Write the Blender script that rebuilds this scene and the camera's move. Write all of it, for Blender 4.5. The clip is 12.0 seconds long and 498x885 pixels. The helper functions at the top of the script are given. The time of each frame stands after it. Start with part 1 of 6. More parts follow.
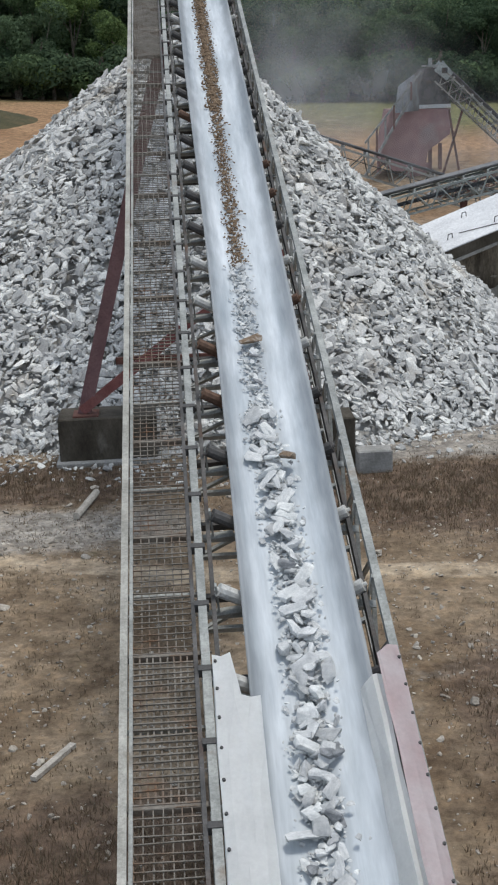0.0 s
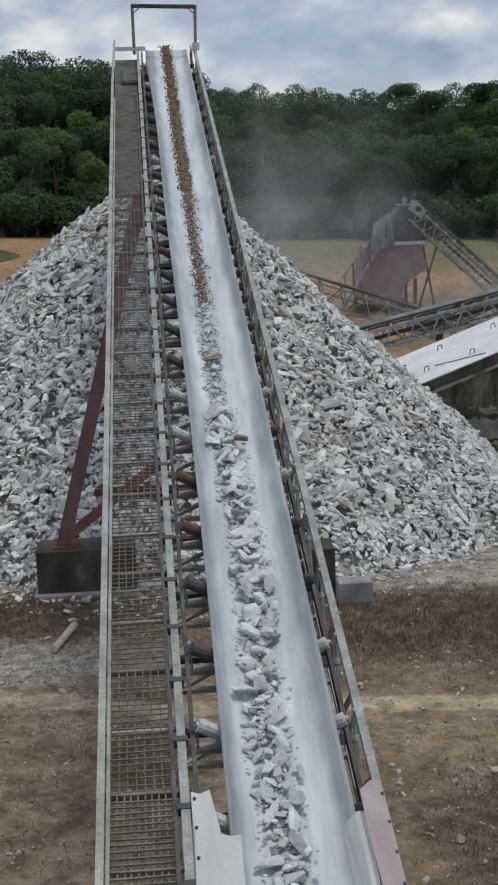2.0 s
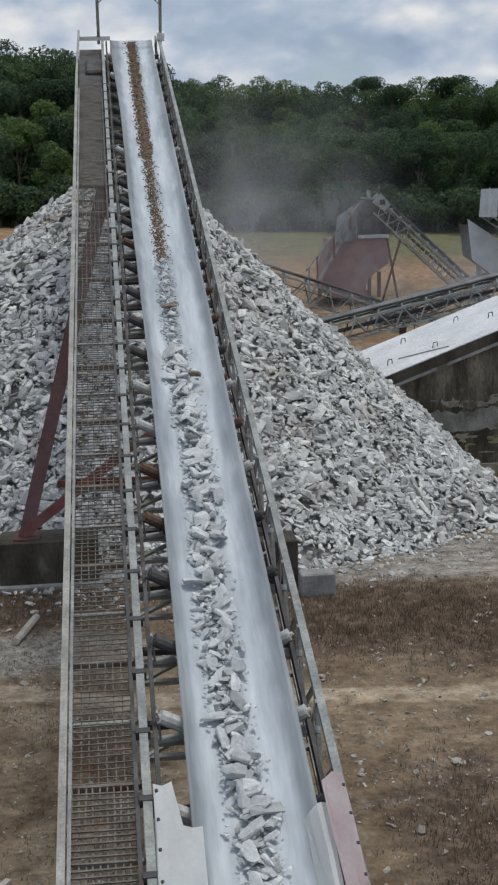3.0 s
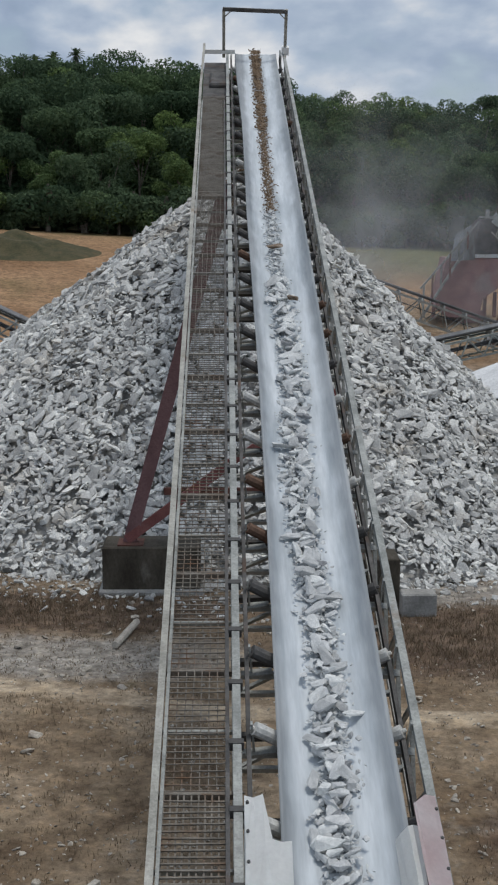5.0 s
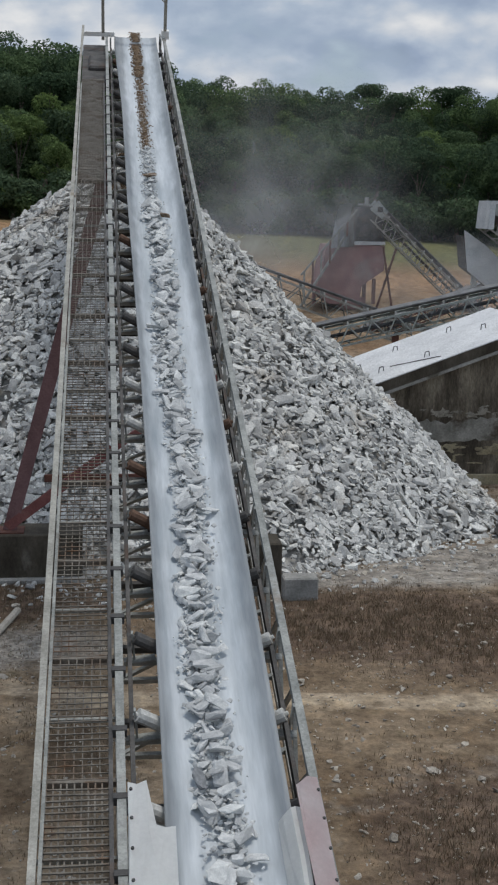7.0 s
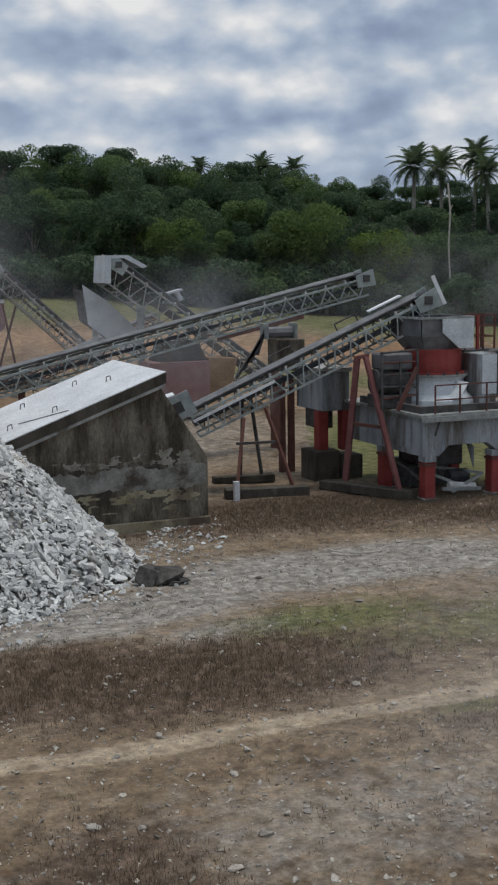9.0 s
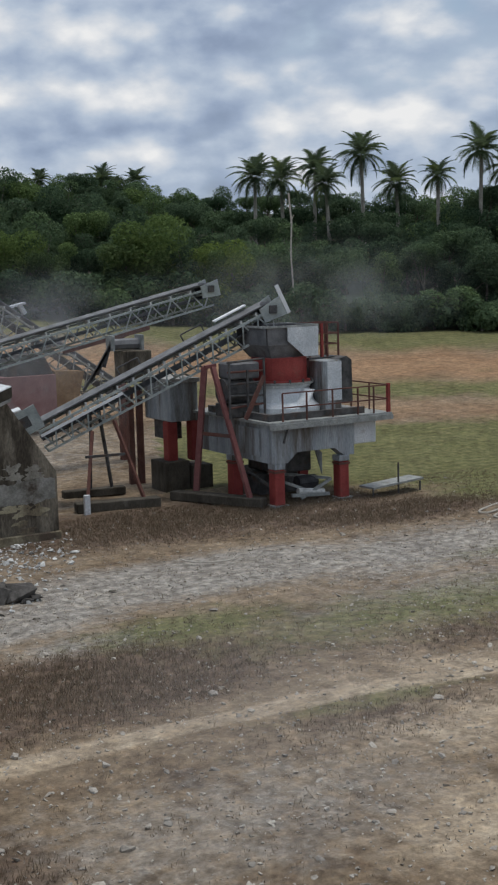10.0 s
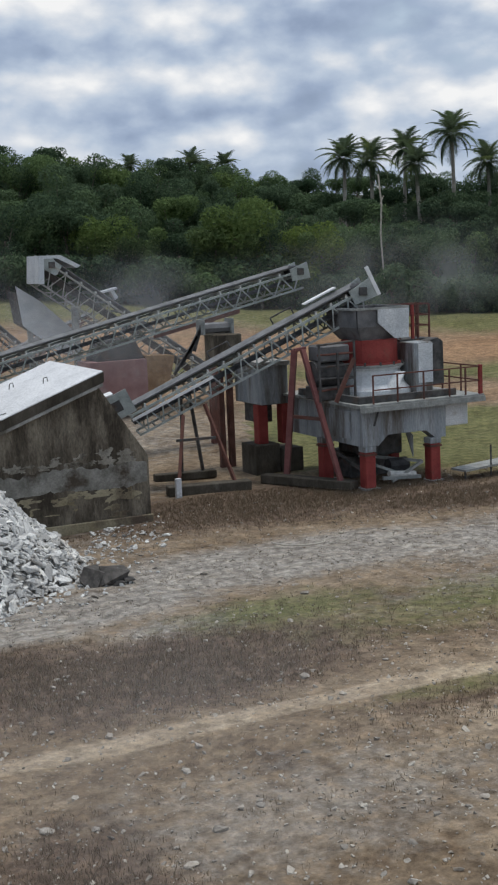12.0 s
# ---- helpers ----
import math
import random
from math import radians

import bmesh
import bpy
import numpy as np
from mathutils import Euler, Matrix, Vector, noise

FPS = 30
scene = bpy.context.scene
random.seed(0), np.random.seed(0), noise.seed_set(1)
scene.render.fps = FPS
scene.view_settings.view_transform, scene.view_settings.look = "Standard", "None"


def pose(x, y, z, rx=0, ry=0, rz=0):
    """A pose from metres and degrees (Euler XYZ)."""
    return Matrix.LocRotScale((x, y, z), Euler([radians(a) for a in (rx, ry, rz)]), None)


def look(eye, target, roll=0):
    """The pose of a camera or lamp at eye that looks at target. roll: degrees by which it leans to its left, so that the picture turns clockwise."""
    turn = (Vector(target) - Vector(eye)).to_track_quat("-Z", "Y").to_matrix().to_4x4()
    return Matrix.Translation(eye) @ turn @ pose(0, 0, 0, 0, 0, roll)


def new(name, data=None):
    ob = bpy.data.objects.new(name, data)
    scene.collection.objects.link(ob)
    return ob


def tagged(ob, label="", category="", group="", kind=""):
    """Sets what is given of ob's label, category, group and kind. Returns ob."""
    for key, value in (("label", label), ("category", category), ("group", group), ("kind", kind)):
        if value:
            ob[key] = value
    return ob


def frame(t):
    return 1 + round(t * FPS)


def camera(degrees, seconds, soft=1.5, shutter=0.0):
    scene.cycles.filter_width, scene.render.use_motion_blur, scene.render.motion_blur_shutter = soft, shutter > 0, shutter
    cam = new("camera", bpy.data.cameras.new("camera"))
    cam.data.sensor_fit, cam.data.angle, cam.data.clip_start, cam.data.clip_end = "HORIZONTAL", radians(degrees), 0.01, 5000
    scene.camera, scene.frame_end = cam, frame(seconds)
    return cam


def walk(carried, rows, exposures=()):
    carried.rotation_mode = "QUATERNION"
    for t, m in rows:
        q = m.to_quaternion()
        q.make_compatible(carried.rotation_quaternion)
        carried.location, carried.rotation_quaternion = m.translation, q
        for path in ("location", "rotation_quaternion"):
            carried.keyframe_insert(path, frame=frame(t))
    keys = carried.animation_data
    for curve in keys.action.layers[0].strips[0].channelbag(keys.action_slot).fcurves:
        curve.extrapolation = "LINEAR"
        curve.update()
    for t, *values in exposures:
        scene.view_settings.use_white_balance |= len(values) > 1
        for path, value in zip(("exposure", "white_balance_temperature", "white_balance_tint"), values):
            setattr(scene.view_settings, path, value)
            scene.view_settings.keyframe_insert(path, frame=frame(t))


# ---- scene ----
cam = camera(21.95, 12.0, soft=2.2)
# seconds, then the turn of the camera (degrees); the eye stays on its high stand
EYE = (0.0, 0.0, 8.5)
TURNS = [
    (0.0, 73.89, 2.00, -3.81), (0.5, 77.61, 1.59, -3.66), (1.0, 79.04, 2.15, -3.60), (1.5, 79.70, 2.33, -4.11),
    (2.0, 79.70, 1.95, -4.74), (2.5, 79.47, 1.70, -6.32), (2.7, 79.29, 1.62, -6.57), (4.3, 79.63, 0.04, -1.80),
    (4.5, 79.82, 0.20, -1.25), (5.0, 79.97, -0.24, -1.16), (5.5, 79.93, -0.70, -1.66), (6.0, 79.78, -0.74, -1.36),
    (6.5, 79.47, -0.82, -2.96), (6.7, 79.34, -0.92, -4.38), (8.3, 80.84, 0.45, -15.92), (8.5, 81.26, 0.67, -18.16),
    (9.0, 81.85, 0.76, -23.16), (9.5, 82.18, 0.99, -26.67), (10.0, 82.19, 1.55, -30.04), (10.5, 81.99, 1.97, -31.26),
    (11.0, 81.79, 2.25, -30.85), (11.5, 81.76, 2.57, -27.24), (12.0, 81.57, 2.41, -26.09),
]
walk(cam, [(t, pose(*EYE, rx, ry, rz)) for t, rx, ry, rz in TURNS],
     [(0.0, 0.42), (0.25, 0.2), (0.5, 0.12), (1.0, 0.05), (2.5, 0.05), (6.7, 0.0), (8.5, -0.05), (9.5, 0.04), (10.5, 0.14), (12.0, 0.2)])

# ---- light ----
SUN_EL, SUN_AZ = 78.0, 75.0     # azimuth clockwise from +y
world = bpy.data.worlds.new("overcast_sky")
scene.world = world
world.use_nodes = True
wn, wl = world.node_tree.nodes, world.node_tree.links
wn.clear()


def wnode(kind, **kw):
    nd = wn.new(kind)
    for k, val in kw.items():
        nd.inputs[k].default_value = val
    return nd


def ramp_of(nodes, stops, interp="LINEAR"):
    r = nodes.new("ShaderNodeValToRGB")
    r.color_ramp.interpolation = interp
    el = r.color_ramp.elements
    while len(el) < len(stops):
        el.new(0.5)
    for e, (p, c) in zip(el, stops):
        e.position = p
        e.color = (*c, 1) if len(c) == 3 else c
    return r


sky = wn.new("ShaderNodeTexSky")
sky.sky_type, sky.sun_disc = "NISHITA", False
sky.sun_elevation, sky.sun_rotation = radians(SUN_EL), radians(SUN_AZ)
coord = wn.new("ShaderNodeTexCoord")
stretch = wn.new("ShaderNodeMapping")
stretch.inputs["Scale"].default_value = (1.0, 1.0, 1.9)
stretch.inputs["Location"].default_value = (0.62, 0.1, 0.30)
wl.new(coord.outputs["Generated"], stretch.inputs["Vector"])


def wmath(op, a, b, c=None):
    nd = wn.new("ShaderNodeMath")
    nd.operation = op
    for k, val in enumerate((a, b, c)):
        if val is None:
            continue
        if isinstance(val, (int, float)):
            nd.inputs[k].default_value = val
        else:
            wl.new(val, nd.inputs[k])
    return nd.outputs[0]


def cloud_mass(shift):
    """How thick the cloud is: broad masses with round billows on them."""
    mp = wn.new("ShaderNodeMapping")
    mp.inputs["Location"].default_value = shift
    wl.new(stretch.outputs["Vector"], mp.inputs["Vector"])
    broad = wnode("ShaderNodeTexNoise", Scale=3.3, Detail=8.0, Roughness=0.56, Distortion=0.1)
    wl.new(mp.outputs["Vector"], broad.inputs["Vector"])
    bil = wnode("ShaderNodeTexVoronoi", Scale=13.0, Detail=2.0, Roughness=0.55)
    bil.feature = "SMOOTH_F1"
    bil.inputs["Smoothness"].default_value = 0.35
    wl.new(mp.outputs["Vector"], bil.inputs["Vector"])
    return wmath("MULTIPLY_ADD", bil.outputs["Distance"], -0.15, broad.outputs["Fac"])


puffs, above, over = cloud_mass((0, 0, 0)), cloud_mass((0.012, 0.0, 0.035)), cloud_mass((0.02, 0.0, 0.13))
cover = ramp_of(wn, [(0.24, (0, 0, 0)), (0.31, (0.75, 0.75, 0.75)), (0.37, (1, 1, 1))])
wl.new(puffs, cover.inputs["Fac"])
relief = wmath("ADD", wmath("SUBTRACT", puffs, above), wmath("MULTIPLY", wmath("SUBTRACT", puffs, over), 0.55))
lit = wn.new("ShaderNodeMapRange")
lit.inputs["From Min"].default_value, lit.inputs["From Max"].default_value = -0.25, 0.23
wl.new(relief, lit.inputs["Value"])
# lit cloud tops, blue-grey undersides
tone = ramp_of(wn, [(0.08, (0.25, 0.32, 0.46)), (0.34, (0.36, 0.445, 0.595)), (0.56, (0.50, 0.585, 0.71)), (0.76, (0.69, 0.735, 0.80)), (0.96, (0.92, 0.925, 0.93))])
wl.new(lit.outputs["Result"], tone.inputs["Fac"])
skydim = wn.new("ShaderNodeMixRGB")
skydim.blend_type = "MULTIPLY"
skydim.inputs["Fac"].default_value = 1.0
skydim.inputs["Color2"].default_value = (0.10, 0.10, 0.10, 1)
wl.new(sky.outputs["Color"], skydim.inputs["Color1"])
# thin high veil between the clouds
veil_noise = wnode("ShaderNodeTexNoise", Scale=2.3, Detail=5.0, Roughness=0.6)
wl.new(stretch.outputs["Vector"], veil_noise.inputs["Vector"])
veil_amount = ramp_of(wn, [(0.38, (0.15, 0.15, 0.15)), (0.62, (0.9, 0.9, 0.9))])
wl.new(veil_noise.outputs["Fac"], veil_amount.inputs["Fac"])
veil = wn.new("ShaderNodeMixRGB")
wl.new(veil_amount.outputs["Color"], veil.inputs["Fac"])
wl.new(skydim.outputs["Color"], veil.inputs["Color1"])
veil.inputs["Color2"].default_value = (0.54, 0.63, 0.75, 1)
skymix = wn.new("ShaderNodeMixRGB")
wl.new(cover.outputs["Color"], skymix.inputs["Fac"])
wl.new(veil.outputs["Color"], skymix.inputs["Color1"])
wl.new(tone.outputs["Color"], skymix.inputs["Color2"])
back = wnode("ShaderNodeBackground", Strength=0.85)
wl.new(skymix.outputs["Color"], back.inputs["Color"])
wout = wn.new("ShaderNodeOutputWorld")
wl.new(back.outputs["Background"], wout.inputs["Surface"])

sun_data = bpy.data.lights.new("sun", "SUN")
sun_data.energy, sun_data.angle, sun_data.color = 1.5, radians(14), (1.0, 0.96, 0.9)
sun = new("sun", sun_data)
az, el = radians(SUN_AZ), radians(SUN_EL)
sun_from = Vector((math.sin(az) * math.cos(el), math.cos(az) * math.cos(el), math.sin(el)))
sun.matrix_world = look(sun_from * 200, (0, 0, 0))


# ---- materials ----
def mat(name, a, b, rough=0.8, scale=6.0, metal=0.0, bump=0.15, fine=60.0, stain=None, stain_at=(0.55, 0.7), per_object=0.0, stretch=None, spec=0.3, grainy=0.25):
    """Two tones mixed by a coarse noise, darker and lighter grain by a fine one, an optional stain, bump."""
    m = bpy.data.materials.new(name)
    m.use_nodes = True
    nt, lk = m.node_tree.nodes, m.node_tree.links
    sh = nt["Principled BSDF"]
    tc = nt.new("ShaderNodeTexCoord")
    vec = tc.outputs["Object"]
    if stretch:
        mp = nt.new("ShaderNodeMapping")
        mp.inputs["Scale"].default_value = stretch
        lk.new(vec, mp.inputs["Vector"])
        vec = mp.outputs["Vector"]

    def noise_of(sc, det=5.0, rg=0.6):
        nd = nt.new("ShaderNodeTexNoise")
        nd.inputs["Scale"].default_value, nd.inputs["Detail"].default_value, nd.inputs["Roughness"].default_value = sc, det, rg
        lk.new(vec, nd.inputs["Vector"])
        return nd.outputs["Fac"]

    coarse, grain = noise_of(scale), noise_of(fine, 3.0, 0.7)
    r = ramp_of(nt, [(0.35, a), (0.65, b)])
    lk.new(coarse, r.inputs["Fac"])
    col = r.outputs["Color"]
    if stain:
        r2 = ramp_of(nt, [(stain_at[0], (0, 0, 0)), (stain_at[1], (1, 1, 1))])
        lk.new(noise_of(scale * 0.45, 6.0, 0.65), r2.inputs["Fac"])
        mx = nt.new("ShaderNodeMixRGB")
        lk.new(r2.outputs["Color"], mx.inputs["Fac"])
        lk.new(col, mx.inputs["Color1"])
        mx.inputs["Color2"].default_value = (*stain, 1)
        col = mx.outputs["Color"]
    g = ramp_of(nt, [(0.3, (1 - grainy,) * 3), (0.7, (1 + grainy * 0.9,) * 3)])
    lk.new(grain, g.inputs["Fac"])
    mg = nt.new("ShaderNodeMixRGB")
    mg.blend_type = "MULTIPLY"
    mg.inputs["Fac"].default_value = 1.0
    lk.new(col, mg.inputs["Color1"])
    lk.new(g.outputs["Color"], mg.inputs["Color2"])
    col = mg.outputs["Color"]
    if per_object:
        oi = nt.new("ShaderNodeObjectInfo")
        geo = nt.new("ShaderNodeNewGeometry")
        ad = nt.new("ShaderNodeMath")
        ad.operation = "ADD"
        lk.new(oi.outputs["Random"], ad.inputs[0])
        lk.new(geo.outputs["Random Per Island"], ad.inputs[1])
        fr = nt.new("ShaderNodeMath")
        fr.operation = "FRACT"
        lk.new(ad.outputs[0], fr.inputs[0])
        lo, hi = 1.0 - per_object, 1.0 + per_object * 0.7
        r3 = ramp_of(nt, [(0.0, (lo, lo, lo)), (0.6, (1, 1, 1)), (1.0, (hi, hi, hi * 0.98))])
        lk.new(fr.outputs[0], r3.inputs["Fac"])
        mo = nt.new("ShaderNodeMixRGB")
        mo.blend_type = "MULTIPLY"
        mo.inputs["Fac"].default_value = 1.0
        lk.new(col, mo.inputs["Color1"])
        lk.new(r3.outputs["Color"], mo.inputs["Color2"])
        col = mo.outputs["Color"]
    lk.new(col, sh.inputs["Base Color"])
    sh.inputs["Roughness"].default_value, sh.inputs["Metallic"].default_value = rough, metal
    sh.inputs["Specular IOR Level"].default_value = spec
    if bump:
        bp = nt.new("ShaderNodeBump")
        bp.inputs["Strength"].default_value, bp.inputs["Distance"].default_value = bump, 0.02
        lk.new(grain, bp.inputs["Height"])
        lk.new(bp.outputs["Normal"], sh.inputs["Normal"])
    return m


STONE = mat("pale_crushed_stone", (0.50, 0.50, 0.485), (0.66, 0.66, 0.64), 0.9, 1.2, 0, 0.4, 25, (0.47, 0.415, 0.345), (0.55, 0.78), 0.4)
STONE_BELT = mat("dusty_stone", (0.47, 0.485, 0.49), (0.66, 0.67, 0.665), 0.9, 3.0, 0, 0.3, 30, (0.50, 0.46, 0.39), (0.62, 0.78), 0.3)
STONE_DARK = mat("fresh_dark_stone", (0.16, 0.17, 0.18), (0.30, 0.31, 0.32), 0.85, 4.0, 0, 0.35, 30)
STONE_BROWN = mat("earthy_brown_stone", (0.16, 0.108, 0.068), (0.265, 0.192, 0.128), 0.95, 5.0, 0, 0.4, 30, None, (0.5, 0.6), 0.2)
STONE_MUDDY = mat("mud_caked_stone", (0.15, 0.10, 0.065), (0.27, 0.205, 0.145), 0.95, 9.0, 0, 0.6, 30, (0.38, 0.35, 0.31), (0.5, 0.66))
STONE_CORE = mat("heap_inside", (0.26, 0.255, 0.24), (0.40, 0.395, 0.375), 0.95, 4.0, 0, 0.6, 12)
BELT = mat("belt_with_stone_dust", (0.38, 0.415, 0.43), (0.56, 0.595, 0.61), 0.6, 1.6, 0, 0.03, 9, (0.29, 0.33, 0.355), (0.48, 0.7), stretch=(3.0, 0.3, 3.0), spec=0.4, grainy=0.06)


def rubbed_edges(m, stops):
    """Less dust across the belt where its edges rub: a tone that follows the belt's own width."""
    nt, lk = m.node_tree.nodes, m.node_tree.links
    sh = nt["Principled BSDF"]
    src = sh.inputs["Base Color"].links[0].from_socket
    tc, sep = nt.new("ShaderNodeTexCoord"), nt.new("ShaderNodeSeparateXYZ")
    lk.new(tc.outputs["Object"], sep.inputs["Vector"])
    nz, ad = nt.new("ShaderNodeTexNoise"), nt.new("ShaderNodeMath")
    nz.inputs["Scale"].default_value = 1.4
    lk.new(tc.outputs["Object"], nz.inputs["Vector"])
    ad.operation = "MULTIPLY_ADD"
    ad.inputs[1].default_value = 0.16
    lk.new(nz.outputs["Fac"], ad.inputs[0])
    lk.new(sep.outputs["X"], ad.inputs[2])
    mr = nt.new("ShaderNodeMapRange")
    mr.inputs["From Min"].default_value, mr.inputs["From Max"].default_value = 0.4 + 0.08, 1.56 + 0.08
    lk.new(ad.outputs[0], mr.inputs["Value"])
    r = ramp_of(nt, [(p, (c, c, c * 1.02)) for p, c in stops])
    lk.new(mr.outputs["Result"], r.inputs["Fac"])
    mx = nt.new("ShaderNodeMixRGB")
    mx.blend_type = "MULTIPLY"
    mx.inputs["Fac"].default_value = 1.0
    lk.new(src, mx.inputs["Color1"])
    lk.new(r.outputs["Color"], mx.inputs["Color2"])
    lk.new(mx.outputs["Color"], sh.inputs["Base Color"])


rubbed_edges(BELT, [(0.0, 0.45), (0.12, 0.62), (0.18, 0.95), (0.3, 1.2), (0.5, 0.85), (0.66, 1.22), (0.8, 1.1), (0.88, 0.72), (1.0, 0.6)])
BELT_FAR = mat("dusty_dark_belt", (0.14, 0.142, 0.145), (0.24, 0.242, 0.245), 0.75, 2.0, 0, 0.1, 20)
STONE_FIELD = mat("weathered_field_stone", (0.29, 0.255, 0.21), (0.50, 0.46, 0.40), 0.95, 3.0, 0, 0.3, 25, None, (0.5, 0.6), 0.4)
RUBBER = mat("black_rubber", (0.03, 0.03, 0.032), (0.06, 0.06, 0.062), 0.7, 4.0, 0, 0.1, 30)
STEEL_DUSTY = mat("dusty_galvanised_steel", (0.22, 0.23, 0.22), (0.38, 0.39, 0.37), 0.7, 3.0, 0.15, 0.12, 40, (0.20, 0.15, 0.11), (0.6, 0.75))
STEEL_PALE = mat("pale_rail_steel", (0.27, 0.265, 0.235), (0.42, 0.41, 0.37), 0.7, 3.0, 0.1, 0.12, 40, (0.26, 0.22, 0.17), (0.6, 0.75))
STEEL_DARK = mat("grimy_dark_steel", (0.05, 0.05, 0.05), (0.13, 0.125, 0.12), 0.75, 3.0, 0.1, 0.15, 40, (0.10, 0.06, 0.04), (0.55, 0.7))
STEEL_WORN = mat("worn_grey_steel", (0.11, 0.112, 0.115), (0.20, 0.20, 0.205), 0.65, 2.0, 0.2, 0.1, 30, (0.09, 0.07, 0.06), (0.55, 0.7))
STEEL_GREEN = mat("faded_green_grey_steel", (0.29, 0.32, 0.305), (0.45, 0.485, 0.46), 0.65, 2.0, 0.1, 0.1, 30, (0.16, 0.14, 0.12), (0.6, 0.75))
MESH_WIRE = mat("weathered_mesh_wire", (0.135, 0.122, 0.102), (0.23, 0.21, 0.18), 0.8, 5.0, 0.2, 0.1, 60, (0.16, 0.09, 0.05), (0.5, 0.65))
MESH_RUST = mat("rusty_brown_grating", (0.17, 0.155, 0.132), (0.26, 0.24, 0.21), 0.85, 3.0, 0.1, 0.15, 50, (0.10, 0.07, 0.05), (0.5, 0.65))
PLATE_WHITE = mat("white_painted_plate", (0.78, 0.79, 0.78), (0.86, 0.87, 0.86), 0.55, 2.0, 0, 0.04, 25, (0.66, 0.61, 0.58), (0.68, 0.85), grainy=0.04)
PLATE_PINK = mat("plate_with_faded_red_paint", (0.64, 0.52, 0.52), (0.76, 0.72, 0.72), 0.55, 0.9, 0, 0.04, 25, (0.56, 0.43, 0.43), (0.5, 0.7), grainy=0.06)
# red paled in its colour for the haze before the far screens, with dust patches
RED_HAZY = mat("dust_veiled_red_paint", (0.27, 0.15, 0.145), (0.36, 0.22, 0.21), 0.85, 1.2, 0, 0.1, 20, (0.34, 0.30, 0.29), (0.55, 0.75))
RED_FADED = mat("dusky_red_paint", (0.15, 0.085, 0.088), (0.215, 0.125, 0.128), 0.8, 2.0, 0, 0.1, 30, (0.19, 0.16, 0.155), (0.58, 0.75))
RED = mat("faded_red_paint", (0.17, 0.062, 0.058), (0.24, 0.10, 0.092), 0.7, 2.0, 0, 0.1, 30, (0.22, 0.14, 0.12), (0.58, 0.75))
RED_LEG = mat("orange_red_paint", (0.23, 0.036, 0.032), (0.32, 0.062, 0.052), 0.65, 2.0, 0, 0.1, 30, (0.22, 0.10, 0.07), (0.6, 0.75))
RED_RUST = mat("rusty_red_steel", (0.11, 0.048, 0.038), (0.18, 0.082, 0.062), 0.8, 3.0, 0, 0.15, 40, (0.10, 0.06, 0.05), (0.5, 0.7))
ROLLER = mat("dusty_roller", (0.45, 0.45, 0.43), (0.66, 0.66, 0.63), 0.8, 6.0, 0, 0.1, 30)
ROLLER_RUST = mat("rusty_roller", (0.11, 0.065, 0.045), (0.19, 0.12, 0.085), 0.85, 6.0, 0, 0.1, 30)
CONCRETE = mat("stained_old_concrete", (0.11, 0.092, 0.068), (0.23, 0.20, 0.155), 0.92, 1.7, 0, 0.3, 14, (0.055, 0.045, 0.033), (0.46, 0.62), stretch=(1.5, 1.5, 0.45), grainy=0.4)
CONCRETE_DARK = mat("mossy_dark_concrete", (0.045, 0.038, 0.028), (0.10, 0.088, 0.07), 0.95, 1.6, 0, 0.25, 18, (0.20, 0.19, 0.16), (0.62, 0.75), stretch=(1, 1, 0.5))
CONCRETE_TOP = mat("dust_white_concrete", (0.60, 0.61, 0.62), (0.74, 0.75, 0.76), 0.9, 0.8, 0, 0.1, 14)
CONCRETE_PATCH = mat("flaking_plaster", (0.19, 0.175, 0.145), (0.33, 0.31, 0.265), 0.95, 3.0, 0, 0.3, 18, (0.07, 0.06, 0.045), (0.5, 0.62))
CONCRETE_COURSE = mat("grey_flaking_plaster", (0.17, 0.165, 0.145), (0.32, 0.31, 0.28), 0.95, 1.8, 0, 0.3, 18, (0.075, 0.06, 0.045), (0.5, 0.62))
CONCRETE_PLINTH = mat("yellowish_plinth", (0.25, 0.21, 0.13), (0.38, 0.34, 0.235), 0.95, 1.2, 0, 0.3, 18, (0.10, 0.075, 0.055), (0.48, 0.62))
CONCRETE_GREY = mat("grey_concrete", (0.24, 0.24, 0.225), (0.38, 0.37, 0.35), 0.92, 1.5, 0, 0.2, 18, (0.12, 0.11, 0.09), (0.55, 0.7))
PAINT_BLUEGREY = mat("blue_grey_machine_paint", (0.25, 0.28, 0.30), (0.40, 0.43, 0.45), 0.65, 1.6, 0, 0.1, 20, (0.12, 0.105, 0.09), (0.46, 0.62), stretch=(1.6, 1.6, 0.25))
PAINT_PALE = mat("pale_grey_machine_paint", (0.52, 0.55, 0.57), (0.68, 0.70, 0.71), 0.6, 1.5, 0, 0.08, 20, (0.34, 0.31, 0.28), (0.6, 0.74))
DEAD_WOOD = mat("bleached_wood", (0.36, 0.33, 0.28), (0.52, 0.48, 0.42), 0.9, 4.0, 0, 0.3, 30)
BARK = mat("grey_brown_bark", (0.10, 0.085, 0.065), (0.20, 0.175, 0.14), 0.95, 3.0, 0, 0.4, 12)
MOUND_EARTH = mat("grassy_dark_earth", (0.045, 0.047, 0.022), (0.095, 0.08, 0.042), 0.95, 0.8, 0, 0.4, 6, (0.16, 0.10, 0.05), (0.6, 0.76))
EARTH_BANK = mat("orange_earth", (0.24, 0.14, 0.07), (0.34, 0.22, 0.12), 0.95, 1.0, 0, 0.3, 8)


